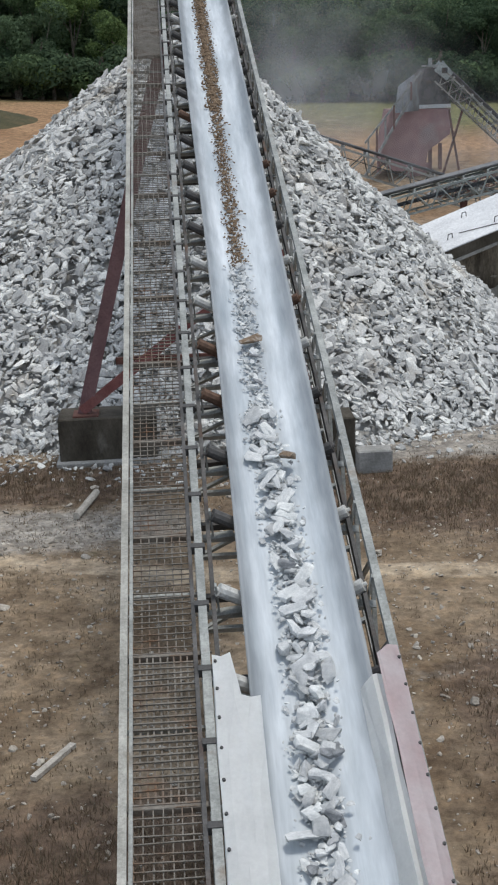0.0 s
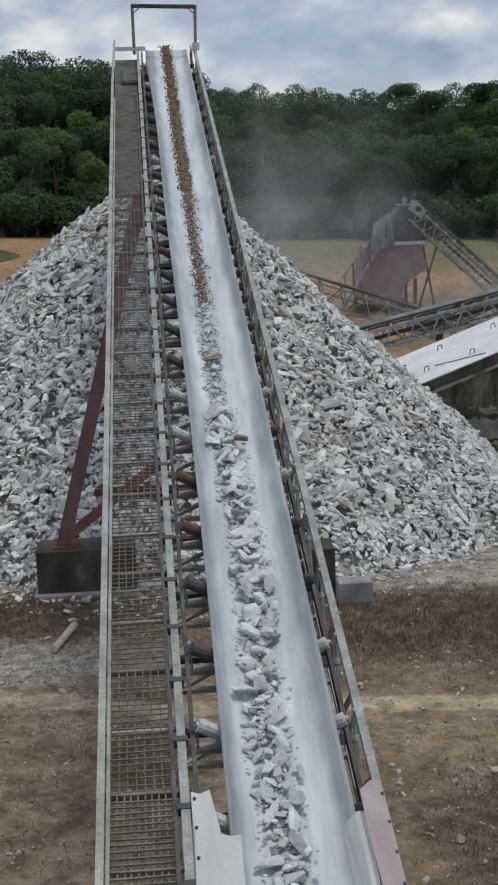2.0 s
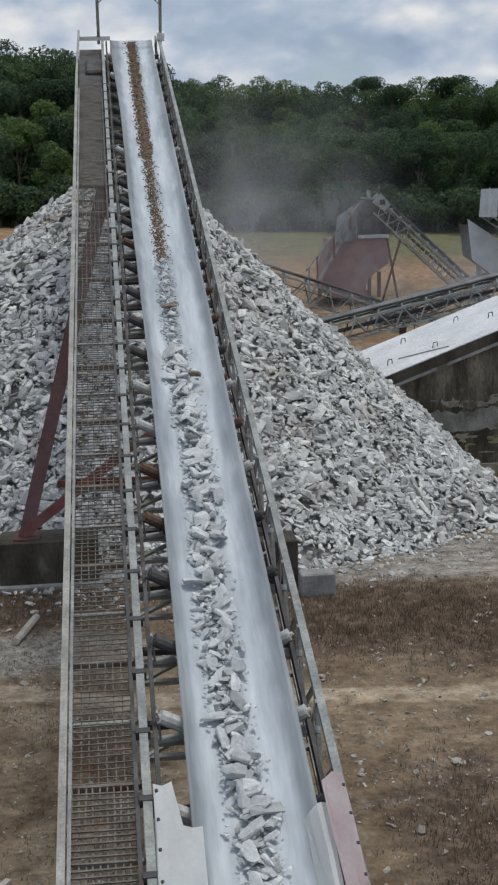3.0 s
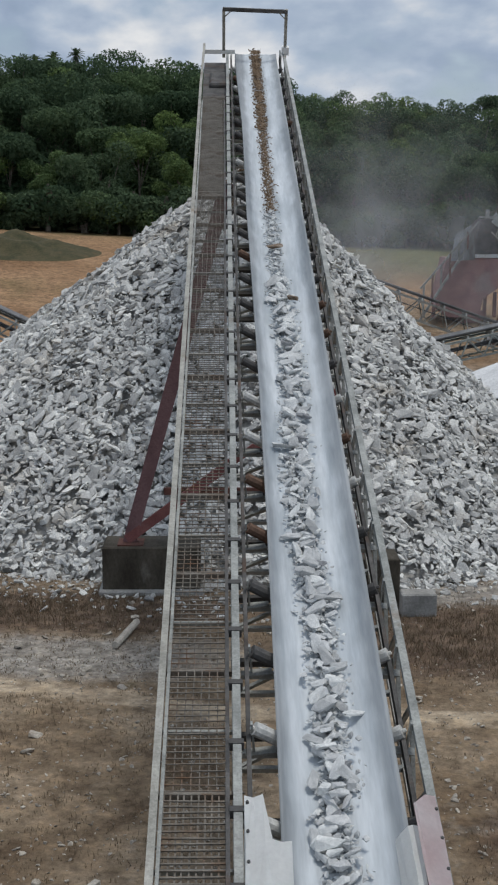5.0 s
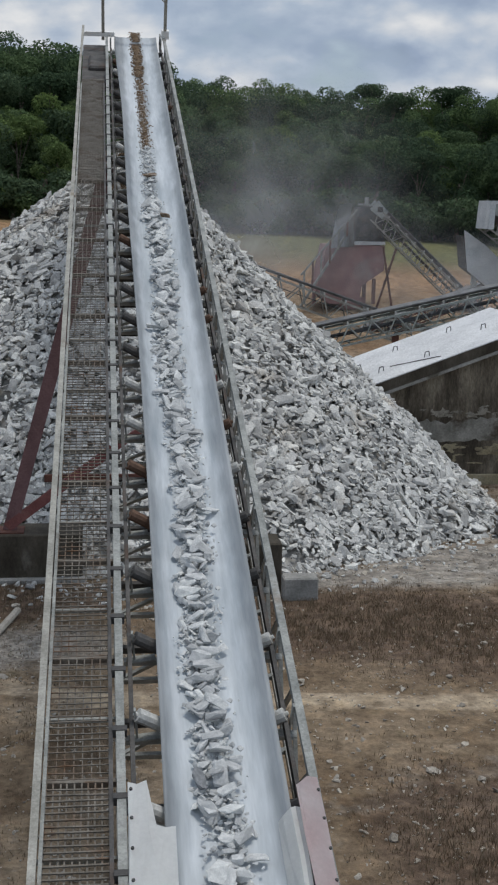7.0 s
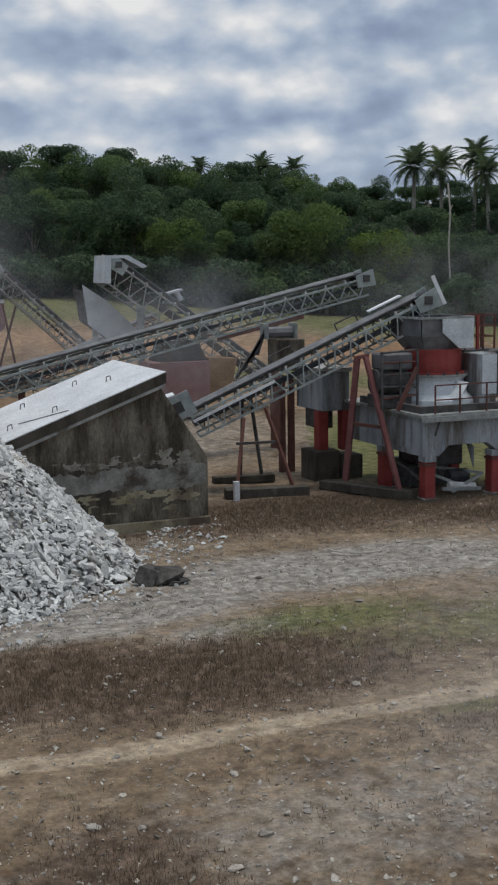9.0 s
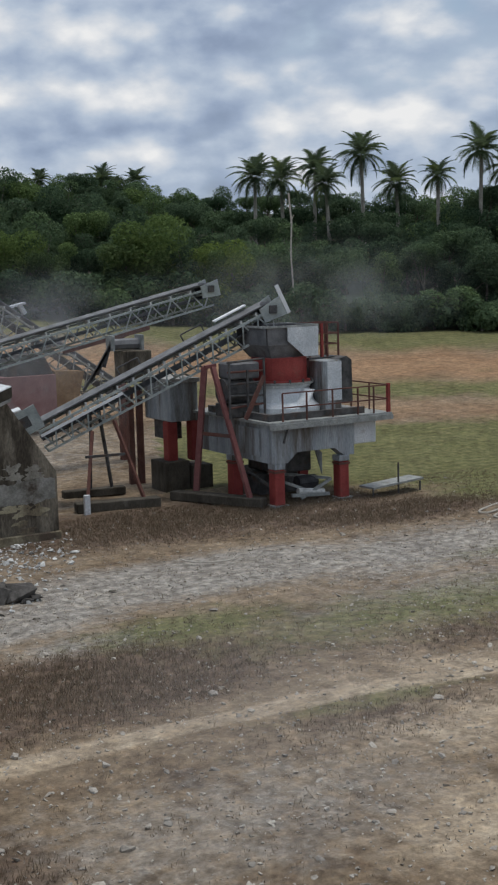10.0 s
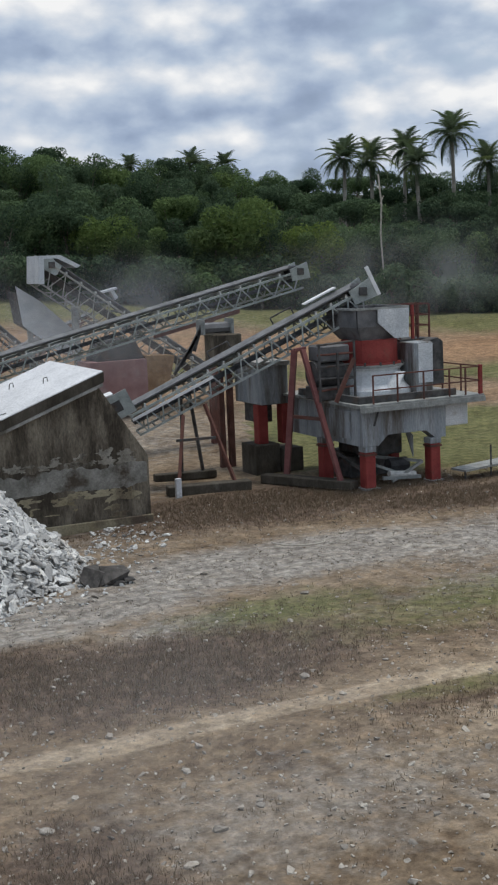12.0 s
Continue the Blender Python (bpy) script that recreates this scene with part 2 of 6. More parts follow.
def leaf_mat(name, lo, mid, hi):
    m = bpy.data.materials.new(name)
    m.use_nodes = True
    nt, lk = m.node_tree.nodes, m.node_tree.links
    sh = nt["Principled BSDF"]
    geo, oi = nt.new("ShaderNodeNewGeometry"), nt.new("ShaderNodeObjectInfo")
    r = ramp_of(nt, [(0.0, lo), (0.55, mid), (1.0, hi)])
    lk.new(geo.outputs["Random Per Island"], r.inputs["Fac"])
    r2 = ramp_of(nt, [(0.0, (0.55, 0.62, 0.6)), (0.5, (1, 1, 1)), (0.88, (1.15, 1.18, 0.95)), (1.0, (1.5, 1.45, 0.85))])
    lk.new(oi.outputs["Random"], r2.inputs["Fac"])
    mx = nt.new("ShaderNodeMixRGB")
    mx.blend_type = "MULTIPLY"
    mx.inputs["Fac"].default_value = 1.0
    lk.new(r.outputs["Color"], mx.inputs["Color1"])
    lk.new(r2.outputs["Color"], mx.inputs["Color2"])
    lk.new(mx.outputs["Color"], sh.inputs["Base Color"])
    glow_through = nt.new("ShaderNodeBsdfTranslucent")
    lk.new(mx.outputs["Color"], glow_through.inputs["Color"])
    blend = nt.new("ShaderNodeMixShader")
    blend.inputs["Fac"].default_value = 0.4
    lk.new(sh.outputs["BSDF"], blend.inputs[1])
    lk.new(glow_through.outputs["BSDF"], blend.inputs[2])
    lk.new(blend.outputs["Shader"], nt["Material Output"].inputs["Surface"])
    sh.inputs["Roughness"].default_value = 0.9
    sh.inputs["Specular IOR Level"].default_value = 0.05
    return m


LEAF = leaf_mat("forest_leaf", (0.058, 0.09, 0.052), (0.095, 0.142, 0.08), (0.15, 0.21, 0.118))
LEAF_LIGHT = leaf_mat("yellow_green_leaf", (0.07, 0.105, 0.042), (0.105, 0.15, 0.06), (0.15, 0.2, 0.085))
PALM_LEAF = leaf_mat("palm_leaf", (0.085, 0.115, 0.07), (0.125, 0.165, 0.10), (0.17, 0.21, 0.135))
PALM_BARK = mat("pale_palm_trunk", (0.24, 0.225, 0.19), (0.36, 0.335, 0.285), 0.95, 2.0, 0, 0.3, 10)
DRY_GRASS = leaf_mat("dry_grass_blade", (0.18, 0.125, 0.085), (0.25, 0.185, 0.13), (0.34, 0.27, 0.19))


# ---- building helpers ----
def link_mesh(name, me, parent=None, label=""):
    ob = new(name, me)
    if parent is not None:
        ob.parent = parent
    if label:
        ob["label"] = label
    return ob


def part(name, bm, material, parent=None, label="", smooth=False):
    me = bpy.data.meshes.new(name)
    bm.to_mesh(me)
    bm.free()
    me.materials.append(material)
    if smooth:
        for p in me.polygons:
            p.use_smooth = True
    ob = new(name, me)
    if parent is not None:
        ob.parent = parent
        if parent.type == "EMPTY" and not parent.get("local"):
            ob.matrix_parent_inverse = parent.matrix_basis.inverted()
    if label:
        ob["label"] = label
    return ob


def thing(name, at, label, category, group="", kind=""):
    ob = new(name)
    ob.empty_display_size = 0.2
    ob.matrix_basis = at if isinstance(at, Matrix) else Matrix.Translation(at)
    return tagged(ob, label, category, group, kind)


def bar(bm, p, q, w, h=None, up=(0, 0, 1)):
    """A rectangular bar from p to q, w wide and h high."""
    h = w if h is None else h
    p, q = Vector(p), Vector(q)
    d = (q - p).normalized()
    a = d.cross(Vector(up))
    if a.length < 1e-4:
        a = d.cross(Vector((1, 0, 0)))
    a.normalize()
    b = a.cross(d)
    vs = [bm.verts.new(c + a * (sx * w / 2) + b * (sy * h / 2)) for c in (p, q) for sx, sy in ((-1, -1), (1, -1), (1, 1), (-1, 1))]
    for f in ((3, 2, 1, 0), (4, 5, 6, 7), (0, 1, 5, 4), (1, 2, 6, 5), (2, 3, 7, 6), (3, 0, 4, 7)):
        bm.faces.new([vs[i] for i in f])


def rod(bm, p, q, r, r2=None, n=8):
    r2 = r if r2 is None else r2
    p, q = Vector(p), Vector(q)
    d = (q - p).normalized()
    a = d.orthogonal().normalized()
    b = d.cross(a)
    ring = [[bm.verts.new(c + (a * math.cos(2 * math.pi * i / n) + b * math.sin(2 * math.pi * i / n)) * rr) for i in range(n)] for c, rr in ((p, r), (q, r2))]
    for i in range(n):
        j = (i + 1) % n
        bm.faces.new((ring[0][i], ring[0][j], ring[1][j], ring[1][i]))
    bm.faces.new(ring[0][::-1])
    bm.faces.new(ring[1])


def box(bm, lo, hi):
    (x0, y0, z0), (x1, y1, z1) = lo, hi
    vs = [bm.verts.new(c) for c in ((x0, y0, z0), (x1, y0, z0), (x1, y1, z0), (x0, y1, z0), (x0, y0, z1), (x1, y0, z1), (x1, y1, z1), (x0, y1, z1))]
    for f in ((3, 2, 1, 0), (4, 5, 6, 7), (0, 1, 5, 4), (1, 2, 6, 5), (2, 3, 7, 6), (3, 0, 4, 7)):
        bm.faces.new([vs[i] for i in f])


def bevelled(bm, width, segments=1):
    bmesh.ops.bevel(bm, geom=bm.edges[:], offset=width, segments=segments, affect="EDGES", clamp_overlap=True)
    return bm


def prism(bm, outline, a, b):
    """An outline of points swept from offset a to offset b (both vectors)."""
    lo = [bm.verts.new(Vector(p) + Vector(a)) for p in outline]
    hi = [bm.verts.new(Vector(p) + Vector(b)) for p in outline]
    k = len(outline)
    bm.faces.new(lo)
    bm.faces.new(hi[::-1])
    for i in range(k):
        bm.faces.new((lo[i], hi[i], hi[(i + 1) % k], lo[(i + 1) % k]))
    bmesh.ops.recalc_face_normals(bm, faces=bm.faces[:])


def made(fn, *args):
    bm = bmesh.new()
    fn(bm, *args)
    return bm


def boxes(*items):
    bm = bmesh.new()
    for lo, hi in items:
        box(bm, lo, hi)
    return bm


def bars(*items):
    bm = bmesh.new()
    for it in items:
        bar(bm, *it)
    return bm


def rods(r, *items):
    bm = bmesh.new()
    for p, q in items:
        rod(bm, p, q, r)
    return bm


def turned(bm, profile, centre, n=24):
    """A ring profile of (radius, z), turned about the vertical through centre."""
    rings = [[bm.verts.new((centre[0] + r * math.cos(2 * math.pi * i / n), centre[1] + r * math.sin(2 * math.pi * i / n), z)) for i in range(n)] for r, z in profile]
    for lo, hi in zip(rings, rings[1:]):
        for i in range(n):
            j = (i + 1) % n
            bm.faces.new((lo[i], lo[j], hi[j], hi[i]))


def stone_template(rng, flat):
    """A broken stone: blocky, with flat faces and sharp edges."""
    bm = bmesh.new()
    for _ in range(15):
        v = Vector((rng.gauss(0, 1), rng.gauss(0, 1), rng.gauss(0, 1))).normalized() * rng.uniform(0.86, 1.08)
        v = Vector([math.copysign(abs(c) ** 0.62, c) for c in v]) * 0.46
        bm.verts.new((v.x * 1.12, v.y, v.z * flat))
    res = bmesh.ops.convex_hull(bm, input=bm.verts[:])
    loose = [v for v in bm.verts if not v.link_faces]
    bmesh.ops.delete(bm, geom=loose, context="VERTS")
    bmesh.ops.recalc_face_normals(bm, faces=bm.faces[:])
    me = bpy.data.meshes.new("stone")
    bm.to_mesh(me)
    bm.free()
    return me


RNG = random.Random(7)
STONE_SHAPES = [stone_template(RNG, RNG.uniform(0.38, 0.8)) for _ in range(14)]
SHAPE_DATA = []
for me in STONE_SHAPES:
    me.calc_loop_triangles()
    SHAPE_DATA.append((np.array([v.co[:] for v in me.vertices]), np.array([t.vertices[:] for t in me.loop_triangles])))


def stone_variants(material):
    out = []
    for me in STONE_SHAPES:
        c = me.copy()
        c.name = "stone"
        c.materials.clear()
        c.materials.append(material)
        out.append(c)
    return out


def joined_stones(name, places, material, parent=None, label=""):
    """Many stones as one mesh; places are (matrix, shape index)."""
    vs, fs, base = [], [], 0
    for m, k in places:
        v, f = SHAPE_DATA[k]
        mm = np.array(m)
        vs.append(v @ mm[:3, :3].T + mm[:3, 3])
        fs.append(f + base)
        base += len(v)
    me = bpy.data.meshes.new(name)
    me.from_pydata(np.concatenate(vs).tolist(), [], np.concatenate(fs).tolist())
    me.materials.append(material)
    return link_mesh(name, me, parent, label)


def stone_pose(rng, x, y, z, size, tilt=35):
    s = Matrix.Diagonal((size * rng.uniform(0.8, 1.3), size * rng.uniform(0.7, 1.05), size * rng.uniform(0.7, 1.1), 1))
    return pose(x, y, z, rng.uniform(-tilt, tilt), rng.uniform(-tilt, tilt), rng.uniform(0, 360)) @ s


# ---- ground ----
def smooth(a, b, x):
    k = np.clip((x - a) / (b - a), 0, 1)
    return k * k * (3 - 2 * k)


def far_rise(azi):
    """How high the land lies at the forest's edge, by bearing (degrees from +y)."""
    return np.interp(azi, [-180, -60, -12, 4, 16, 24, 34, 60, 180], [5, 7, 7.6, 6.1, 5.3, 4.1, 2.75, 2.5, 2.5])


def ground_z(x, y):
    x, y = np.asarray(x, float), np.asarray(y, float)
    d = np.hypot(x, y)
    azi = np.degrees(np.arctan2(x, y))
    z = far_rise(azi) * smooth(52, 112, d) * smooth(-20, 30, y)
    z = z + 8.0 * smooth(115, 150, d) * smooth(0, 60, y)
    z = z + np.interp(azi, [-180, -60, -17, -2, 8, 19, 26, 36, 47, 70, 180], [0, 0, 15, 13, 9.5, 9, 6, 5, 6, 4, 0]) * smooth(157, 190, d) * smooth(0, 60, y)
    z = z + 0.05 * np.sin(x * 0.9 + 1.3 * np.sin(y * 0.37)) * np.sin(y * 0.8 + x * 0.21) * (d < 80)
    return z


def axis(near_lo, near_hi, step, far):
    mid = np.arange(near_lo, near_hi + step / 2, step)
    out = [step]
    while sum(out) < far:
        out.append(out[-1] * 1.22)
    o = np.cumsum(out)
    return np.concatenate([near_lo - o[::-1], mid, near_hi + o])


gx, gy = axis(-12, 36, 0.3, 2600), axis(10, 46, 0.3, 2600)
GX, GY = np.meshgrid(gx, gy)
GZ = ground_z(GX, GY)
me = bpy.data.meshes.new("ground")
nx, ny = len(gx), len(gy)
idx = np.arange(nx * ny).reshape(ny, nx)
quads = np.stack([idx[:-1, :-1], idx[:-1, 1:], idx[1:, 1:], idx[1:, :-1]], -1).reshape(-1, 4)
me.from_pydata(np.stack([GX.ravel(), GY.ravel(), GZ.ravel()], 1).tolist(), [], quads.tolist())
for p in me.polygons:
    p.use_smooth = True


def blob(x, y, cx, cy, rx, ry):
    return np.clip(1.25 - np.hypot((x - cx) / rx, (y - cy) / ry), 0, 1)


PATH_X, PATH_Y = [-40, -4, 0, 5, 10, 14, 18, 26, 60], [27, 22.4, 21.3, 20.6, 20.7, 20.6, 20.1, 18.6, 14]


def covers(x, y):
    """Ground cover: dry reddish grass, green grass, grey crushed stone, bare tan earth."""
    d = np.hypot(x, y)
    azi = np.degrees(np.arctan2(x, y))
    red = np.maximum.reduce([blob(x, y, -5, 27, 6, 1.6), blob(x, y, 5.5, 25, 4.5, 2.4), blob(x, y, 9, 24, 5.5, 2.6), blob(x, y, 14, 19, 3.5, 1.1) * 0.45, blob(x, y, 19, 22.6, 4, 1.2) * 0.4,  blob(x, y, 20, 38.5, 9, 3.4), blob(x, y, 26, 35.5, 6, 2.0), blob(x, y, -2, 12, 5, 2.2), blob(x, y, 5, 15, 1.6, 3.5) * 0.8])
    green = np.maximum.reduce([blob(x, y, 13.6, 26.6, 3.4, 1.6) * 0.55, blob(x, y, 19, 24.8, 7, 2.2) * 0.45, blob(x, y, 26, 28.5, 4, 1.2) * 0.3, blob(x, y, 14.5, 20.0, 3, 0.7) * 0.4, blob(x, y, 20, 16.5, 3, 1.2) * 0.3,
                              blob(x, y, 38, 44, 12, 8) * 1.0, blob(x, y, 33.5, 36.5, 4.5, 3) * 0.9, smooth(47, 52, d) * (1 - smooth(63, 67, d)) * (azi > 26) * 0.85, smooth(73, 75, d) * (1 - smooth(78, 82, d)) * (azi > 22) * 0.6, smooth(92, 97, d) * (y > 0) * 0.62])
    grey = np.maximum.reduce([blob(x, y, 16.0, 31.2, 6.5, 2.4) * 0.95, blob(x, y, 24, 30.0, 8, 3.0) * 0.62, blob(x, y, 22, 25.5, 7, 2.6) * 0.42, blob(x, y, 9.5, 29.4, 4, 1.6) * 0.85, blob(x, y, -3.5, 24.0, 4, 1.5) * 0.8, blob(x, y, 6, 28, 4, 1) * 0.8, blob(x, y, 11, 26.6, 2.6, 1.2) * 0.5, blob(x, y, 9, 16.5, 6, 2.6) * 0.3, blob(x, y, 0, 45, 16, 16) * 0.7, blob(x, y, 15, 57, 13, 9) * 0.45])
    tan = 1.35 * np.exp(-((y - np.interp(x, PATH_X, PATH_Y)) / 0.24) ** 2)
    tan = np.maximum.reduce([tan, blob(x, y, 16.5, 18.0, 5, 1.5) * 0.6, blob(x, y, 19, 20.6, 5, 1.0) * 0.5, blob(x, y, 13, 14.5, 3, 1.5) * 0.6])
    return np.stack([red, green, grey, tan], -1)


att = me.color_attributes.new("cover", "FLOAT_COLOR", "POINT")
att.data.foreach_set("color", covers(GX, GY).reshape(-1).astype(np.float32))
far_d, far_a = np.hypot(GX, GY), np.degrees(np.arctan2(GX, GY))
bank = smooth(58, 68, far_d) * (1 - smooth(106, 111, far_d)) * (GY > 0) * (1 - smooth(-2, 8, far_a)) + (smooth(79, 82, far_d) * (1 - smooth(91, 95, far_d)) * 0.95 + 0.5 * smooth(66, 68, far_d) * (1 - smooth(71, 74, far_d))) * (GY > 0) * smooth(2, 10, far_a)
batt_data = me.attributes.new("bank", "FLOAT", "POINT")
batt_data.data.foreach_set("value", np.clip(bank, 0, 0.95).ravel().astype(np.float32))
# where the ground colour is darkened to stand for shade beneath the crowns
forest_shade_data = me.attributes.new("litter", "FLOAT", "POINT")
forest_shade_data.data.foreach_set("value", (smooth(111, 114, far_d) * (GY > 0)).ravel().astype(np.float32))
gm = bpy.data.materials.new("dry_bare_ground")
gm.use_nodes = True
nt, lk = gm.node_tree.nodes, gm.node_tree.links
gsh = nt["Principled BSDF"]
gtc = nt.new("ShaderNodeTexCoord")


def gnoise(sc, det=6.0, rg=0.62):
    nd = nt.new("ShaderNodeTexNoise")
    nd.inputs["Scale"].default_value, nd.inputs["Detail"].default_value, nd.inputs["Roughness"].default_value = sc, det, rg
    lk.new(gtc.outputs["Object"], nd.inputs["Vector"])
    return nd.outputs["Fac"]


gatt = nt.new("ShaderNodeAttribute")
gatt.attribute_name = "cover"
gsep = nt.new("ShaderNodeSeparateColor")
lk.new(gatt.outputs["Color"], gsep.inputs["Color"])
g0 = ramp_of(nt, [(0.34, (0.125, 0.088, 0.057)), (0.48, (0.215, 0.163, 0.11)), (0.66, (0.315, 0.25, 0.178))])
lk.new(gnoise(0.45, 8, 0.7), g0.inputs["Fac"])
gcol = g0.outputs["Color"]
LAYERS = [(gsep.outputs["Blue"], (0.20, 0.188, 0.168), (0.42, 0.40, 0.365), 1.1), (gsep.outputs["Red"], (0.095, 0.066, 0.05), (0.165, 0.12, 0.09), 0.9),
          (gsep.outputs["Green"], (0.092, 0.106, 0.038), (0.175, 0.178, 0.072), 0.8), (gatt.outputs["Alpha"], (0.36, 0.29, 0.205), (0.48, 0.40, 0.30), 0.7)]
for src, c0, c1, sc in LAYERS:
    lay = ramp_of(nt, [(0.35, c0), (0.65, c1)])
    lk.new(gnoise(sc * 3.3), lay.inputs["Fac"])
    ed = nt.new("ShaderNodeMath")
    ed.operation = "ADD"
    lk.new(src, ed.inputs[0])
    lk.new(gnoise(sc * 1.7, 7, 0.7), ed.inputs[1])
    th = ramp_of(nt, [(0.6, (0, 0, 0)), (1.2, (0.86, 0.86, 0.86))])
    lk.new(ed.outputs[0], th.inputs["Fac"])
    mx = nt.new("ShaderNodeMixRGB")
    lk.new(th.outputs["Color"], mx.inputs["Fac"])
    lk.new(gcol, mx.inputs["Color1"])
    lk.new(lay.outputs["Color"], mx.inputs["Color2"])
    gcol = mx.outputs["Color"]
batt = nt.new("ShaderNodeAttribute")
batt.attribute_name = "bank"
bcol = ramp_of(nt, [(0.3, (0.20, 0.115, 0.06)), (0.55, (0.34, 0.215, 0.125)), (0.72, (0.16, 0.12, 0.06))])
lk.new(gnoise(0.12, 5, 0.6), bcol.inputs["Fac"])
mx = nt.new("ShaderNodeMixRGB")
lk.new(batt.outputs["Fac"], mx.inputs["Fac"])
lk.new(gcol, mx.inputs["Color1"])
lk.new(bcol.outputs["Color"], mx.inputs["Color2"])
gcol = mx.outputs["Color"]
# forest floor darkened in the colour, as shade under the trees
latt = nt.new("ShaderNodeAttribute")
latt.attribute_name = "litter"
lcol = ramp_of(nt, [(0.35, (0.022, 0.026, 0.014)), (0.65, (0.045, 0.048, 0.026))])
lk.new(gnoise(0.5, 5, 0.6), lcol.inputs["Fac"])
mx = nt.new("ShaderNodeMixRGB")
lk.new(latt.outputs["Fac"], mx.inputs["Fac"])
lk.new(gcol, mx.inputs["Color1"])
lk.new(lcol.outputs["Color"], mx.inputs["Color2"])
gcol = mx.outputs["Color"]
# thin dead grass in uneven patches
dead = ramp_of(nt, [(0.42, (1, 1, 1)), (0.56, (0.60, 0.56, 0.54)), (0.68, (0.50, 0.46, 0.44))])
lk.new(gnoise(0.62, 9, 0.78), dead.inputs["Fac"])
mx = nt.new("ShaderNodeMixRGB")
mx.blend_type = "MULTIPLY"
mx.inputs["Fac"].default_value = 0.4
lk.new(gcol, mx.inputs["Color1"])
lk.new(dead.outputs["Color"], mx.inputs["Color2"])
gcol = mx.outputs["Color"]
clod = ramp_of(nt, [(0.36, (0.66, 0.64, 0.62)), (0.5, (1.05, 1.05, 1.05)), (0.62, (1.38, 1.34, 1.28))])
lk.new(gnoise(2.6, 8, 0.72), clod.inputs["Fac"])
mx = nt.new("ShaderNodeMixRGB")
mx.blend_type = "MULTIPLY"
mx.inputs["Fac"].default_value = 1.0
lk.new(gcol, mx.inputs["Color1"])
lk.new(clod.outputs["Color"], mx.inputs["Color2"])
gcol = mx.outputs["Color"]
gf = ramp_of(nt, [(0.3, (0.66, 0.66, 0.66)), (0.5, (1, 1, 1)), (0.72, (1.36, 1.35, 1.33))])
gfine = gnoise(9.0, 8, 0.75)
lk.new(gfine, gf.inputs["Fac"])
mx = nt.new("ShaderNodeMixRGB")
mx.blend_type = "MULTIPLY"
mx.inputs["Fac"].default_value = 1.0
lk.new(gcol, mx.inputs["Color1"])
lk.new(gf.outputs["Color"], mx.inputs["Color2"])
lk.new(mx.outputs["Color"], gsh.inputs["Base Color"])
gsh.inputs["Roughness"].default_value = 0.95
gsh.inputs["Specular IOR Level"].default_value = 0.15
gb = nt.new("ShaderNodeBump")
gb.inputs["Strength"].default_value, gb.inputs["Distance"].default_value = 0.6, 0.06
lk.new(gfine, gb.inputs["Height"])
lk.new(gb.outputs["Normal"], gsh.inputs["Normal"])
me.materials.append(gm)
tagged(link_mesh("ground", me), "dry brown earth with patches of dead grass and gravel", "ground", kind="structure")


# ---- main belt conveyor: local x across, y up the belt, z off the belt's edge plane ----
INCLINE, BELT_SPEED, HEAD_S, TAIL_S = 18.386, 1.63, 37.5, -2.4
MC = pose(0, 2.419, 1.222, INCLINE, 0, 0)
conveyor = thing("belt_conveyor", MC, "long inclined belt conveyor with lattice truss, walkway and dusty pale belt", "conveyor")
conveyor["local"] = 1
B0, B1 = 0.45, 1.51
BC = (B0 + B1) / 2


def belt_section(s):
    """Across the belt: (x, z) from edge to edge; it flattens towards the head pulley."""
    k = float(smooth(HEAD_S - 9.0, HEAD_S - 1.0, s))
    d = -0.19 * (1 - 0.75 * k)
    l = B0 - 0.10 * k + 0.05 * math.sin(max(0.0, min(1.0, (s - 5) / 18)) * math.pi)
    w = 0.26
    return [(l, 0), (l + 0.04, d * 0.22), (l + w * 0.62, d * 0.75), (l + w + 0.03, d * 0.97), (BC, d), (B1 - w - 0.03, d * 0.97), (B1 - w * 0.62, d * 0.75), (B1 - 0.04, d * 0.22), (B1, 0)]


bm = bmesh.new()
rows_top, rows_low = [], []
for i in range(97):
    s = TAIL_S + (HEAD_S - TAIL_S) * i / 96
    sec = belt_section(s)
    sag = 0.006 * math.sin(s * 5.7)
    rows_top.append([bm.verts.new((x, s, z + sag)) for x, z in sec])
    rows_low.append([bm.verts.new((x, s, z + sag - 0.018)) for x, z in sec])
for i in range(96):
    for j in range(8):
        bm.faces.new((rows_top[i][j], rows_top[i][j + 1], rows_top[i + 1][j + 1], rows_top[i + 1][j]))
        bm.faces.new((rows_low[i][j], rows_low[i + 1][j], rows_low[i + 1][j + 1], rows_low[i][j + 1]))
    for j, k in ((0, 1), (8, -1)):
        f = (rows_top[i][j], rows_top[i + 1][j], rows_low[i + 1][j], rows_low[i][j])
        bm.faces.new(f if k > 0 else f[::-1])
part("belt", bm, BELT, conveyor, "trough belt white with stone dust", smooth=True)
part("return_belt", boxes(((B0 + 0.12, TAIL_S, -0.66), (B1, HEAD_S - 0.2, -0.64))), RUBBER, conveyor, "dark underside of the returning belt")
bm = bmesh.new()
rod(bm, (B0 - 0.1, HEAD_S, -0.30), (B1 + 0.02, HEAD_S, -0.30), 0.27, n=20)
part("head_pulley", bm, BELT, conveyor)

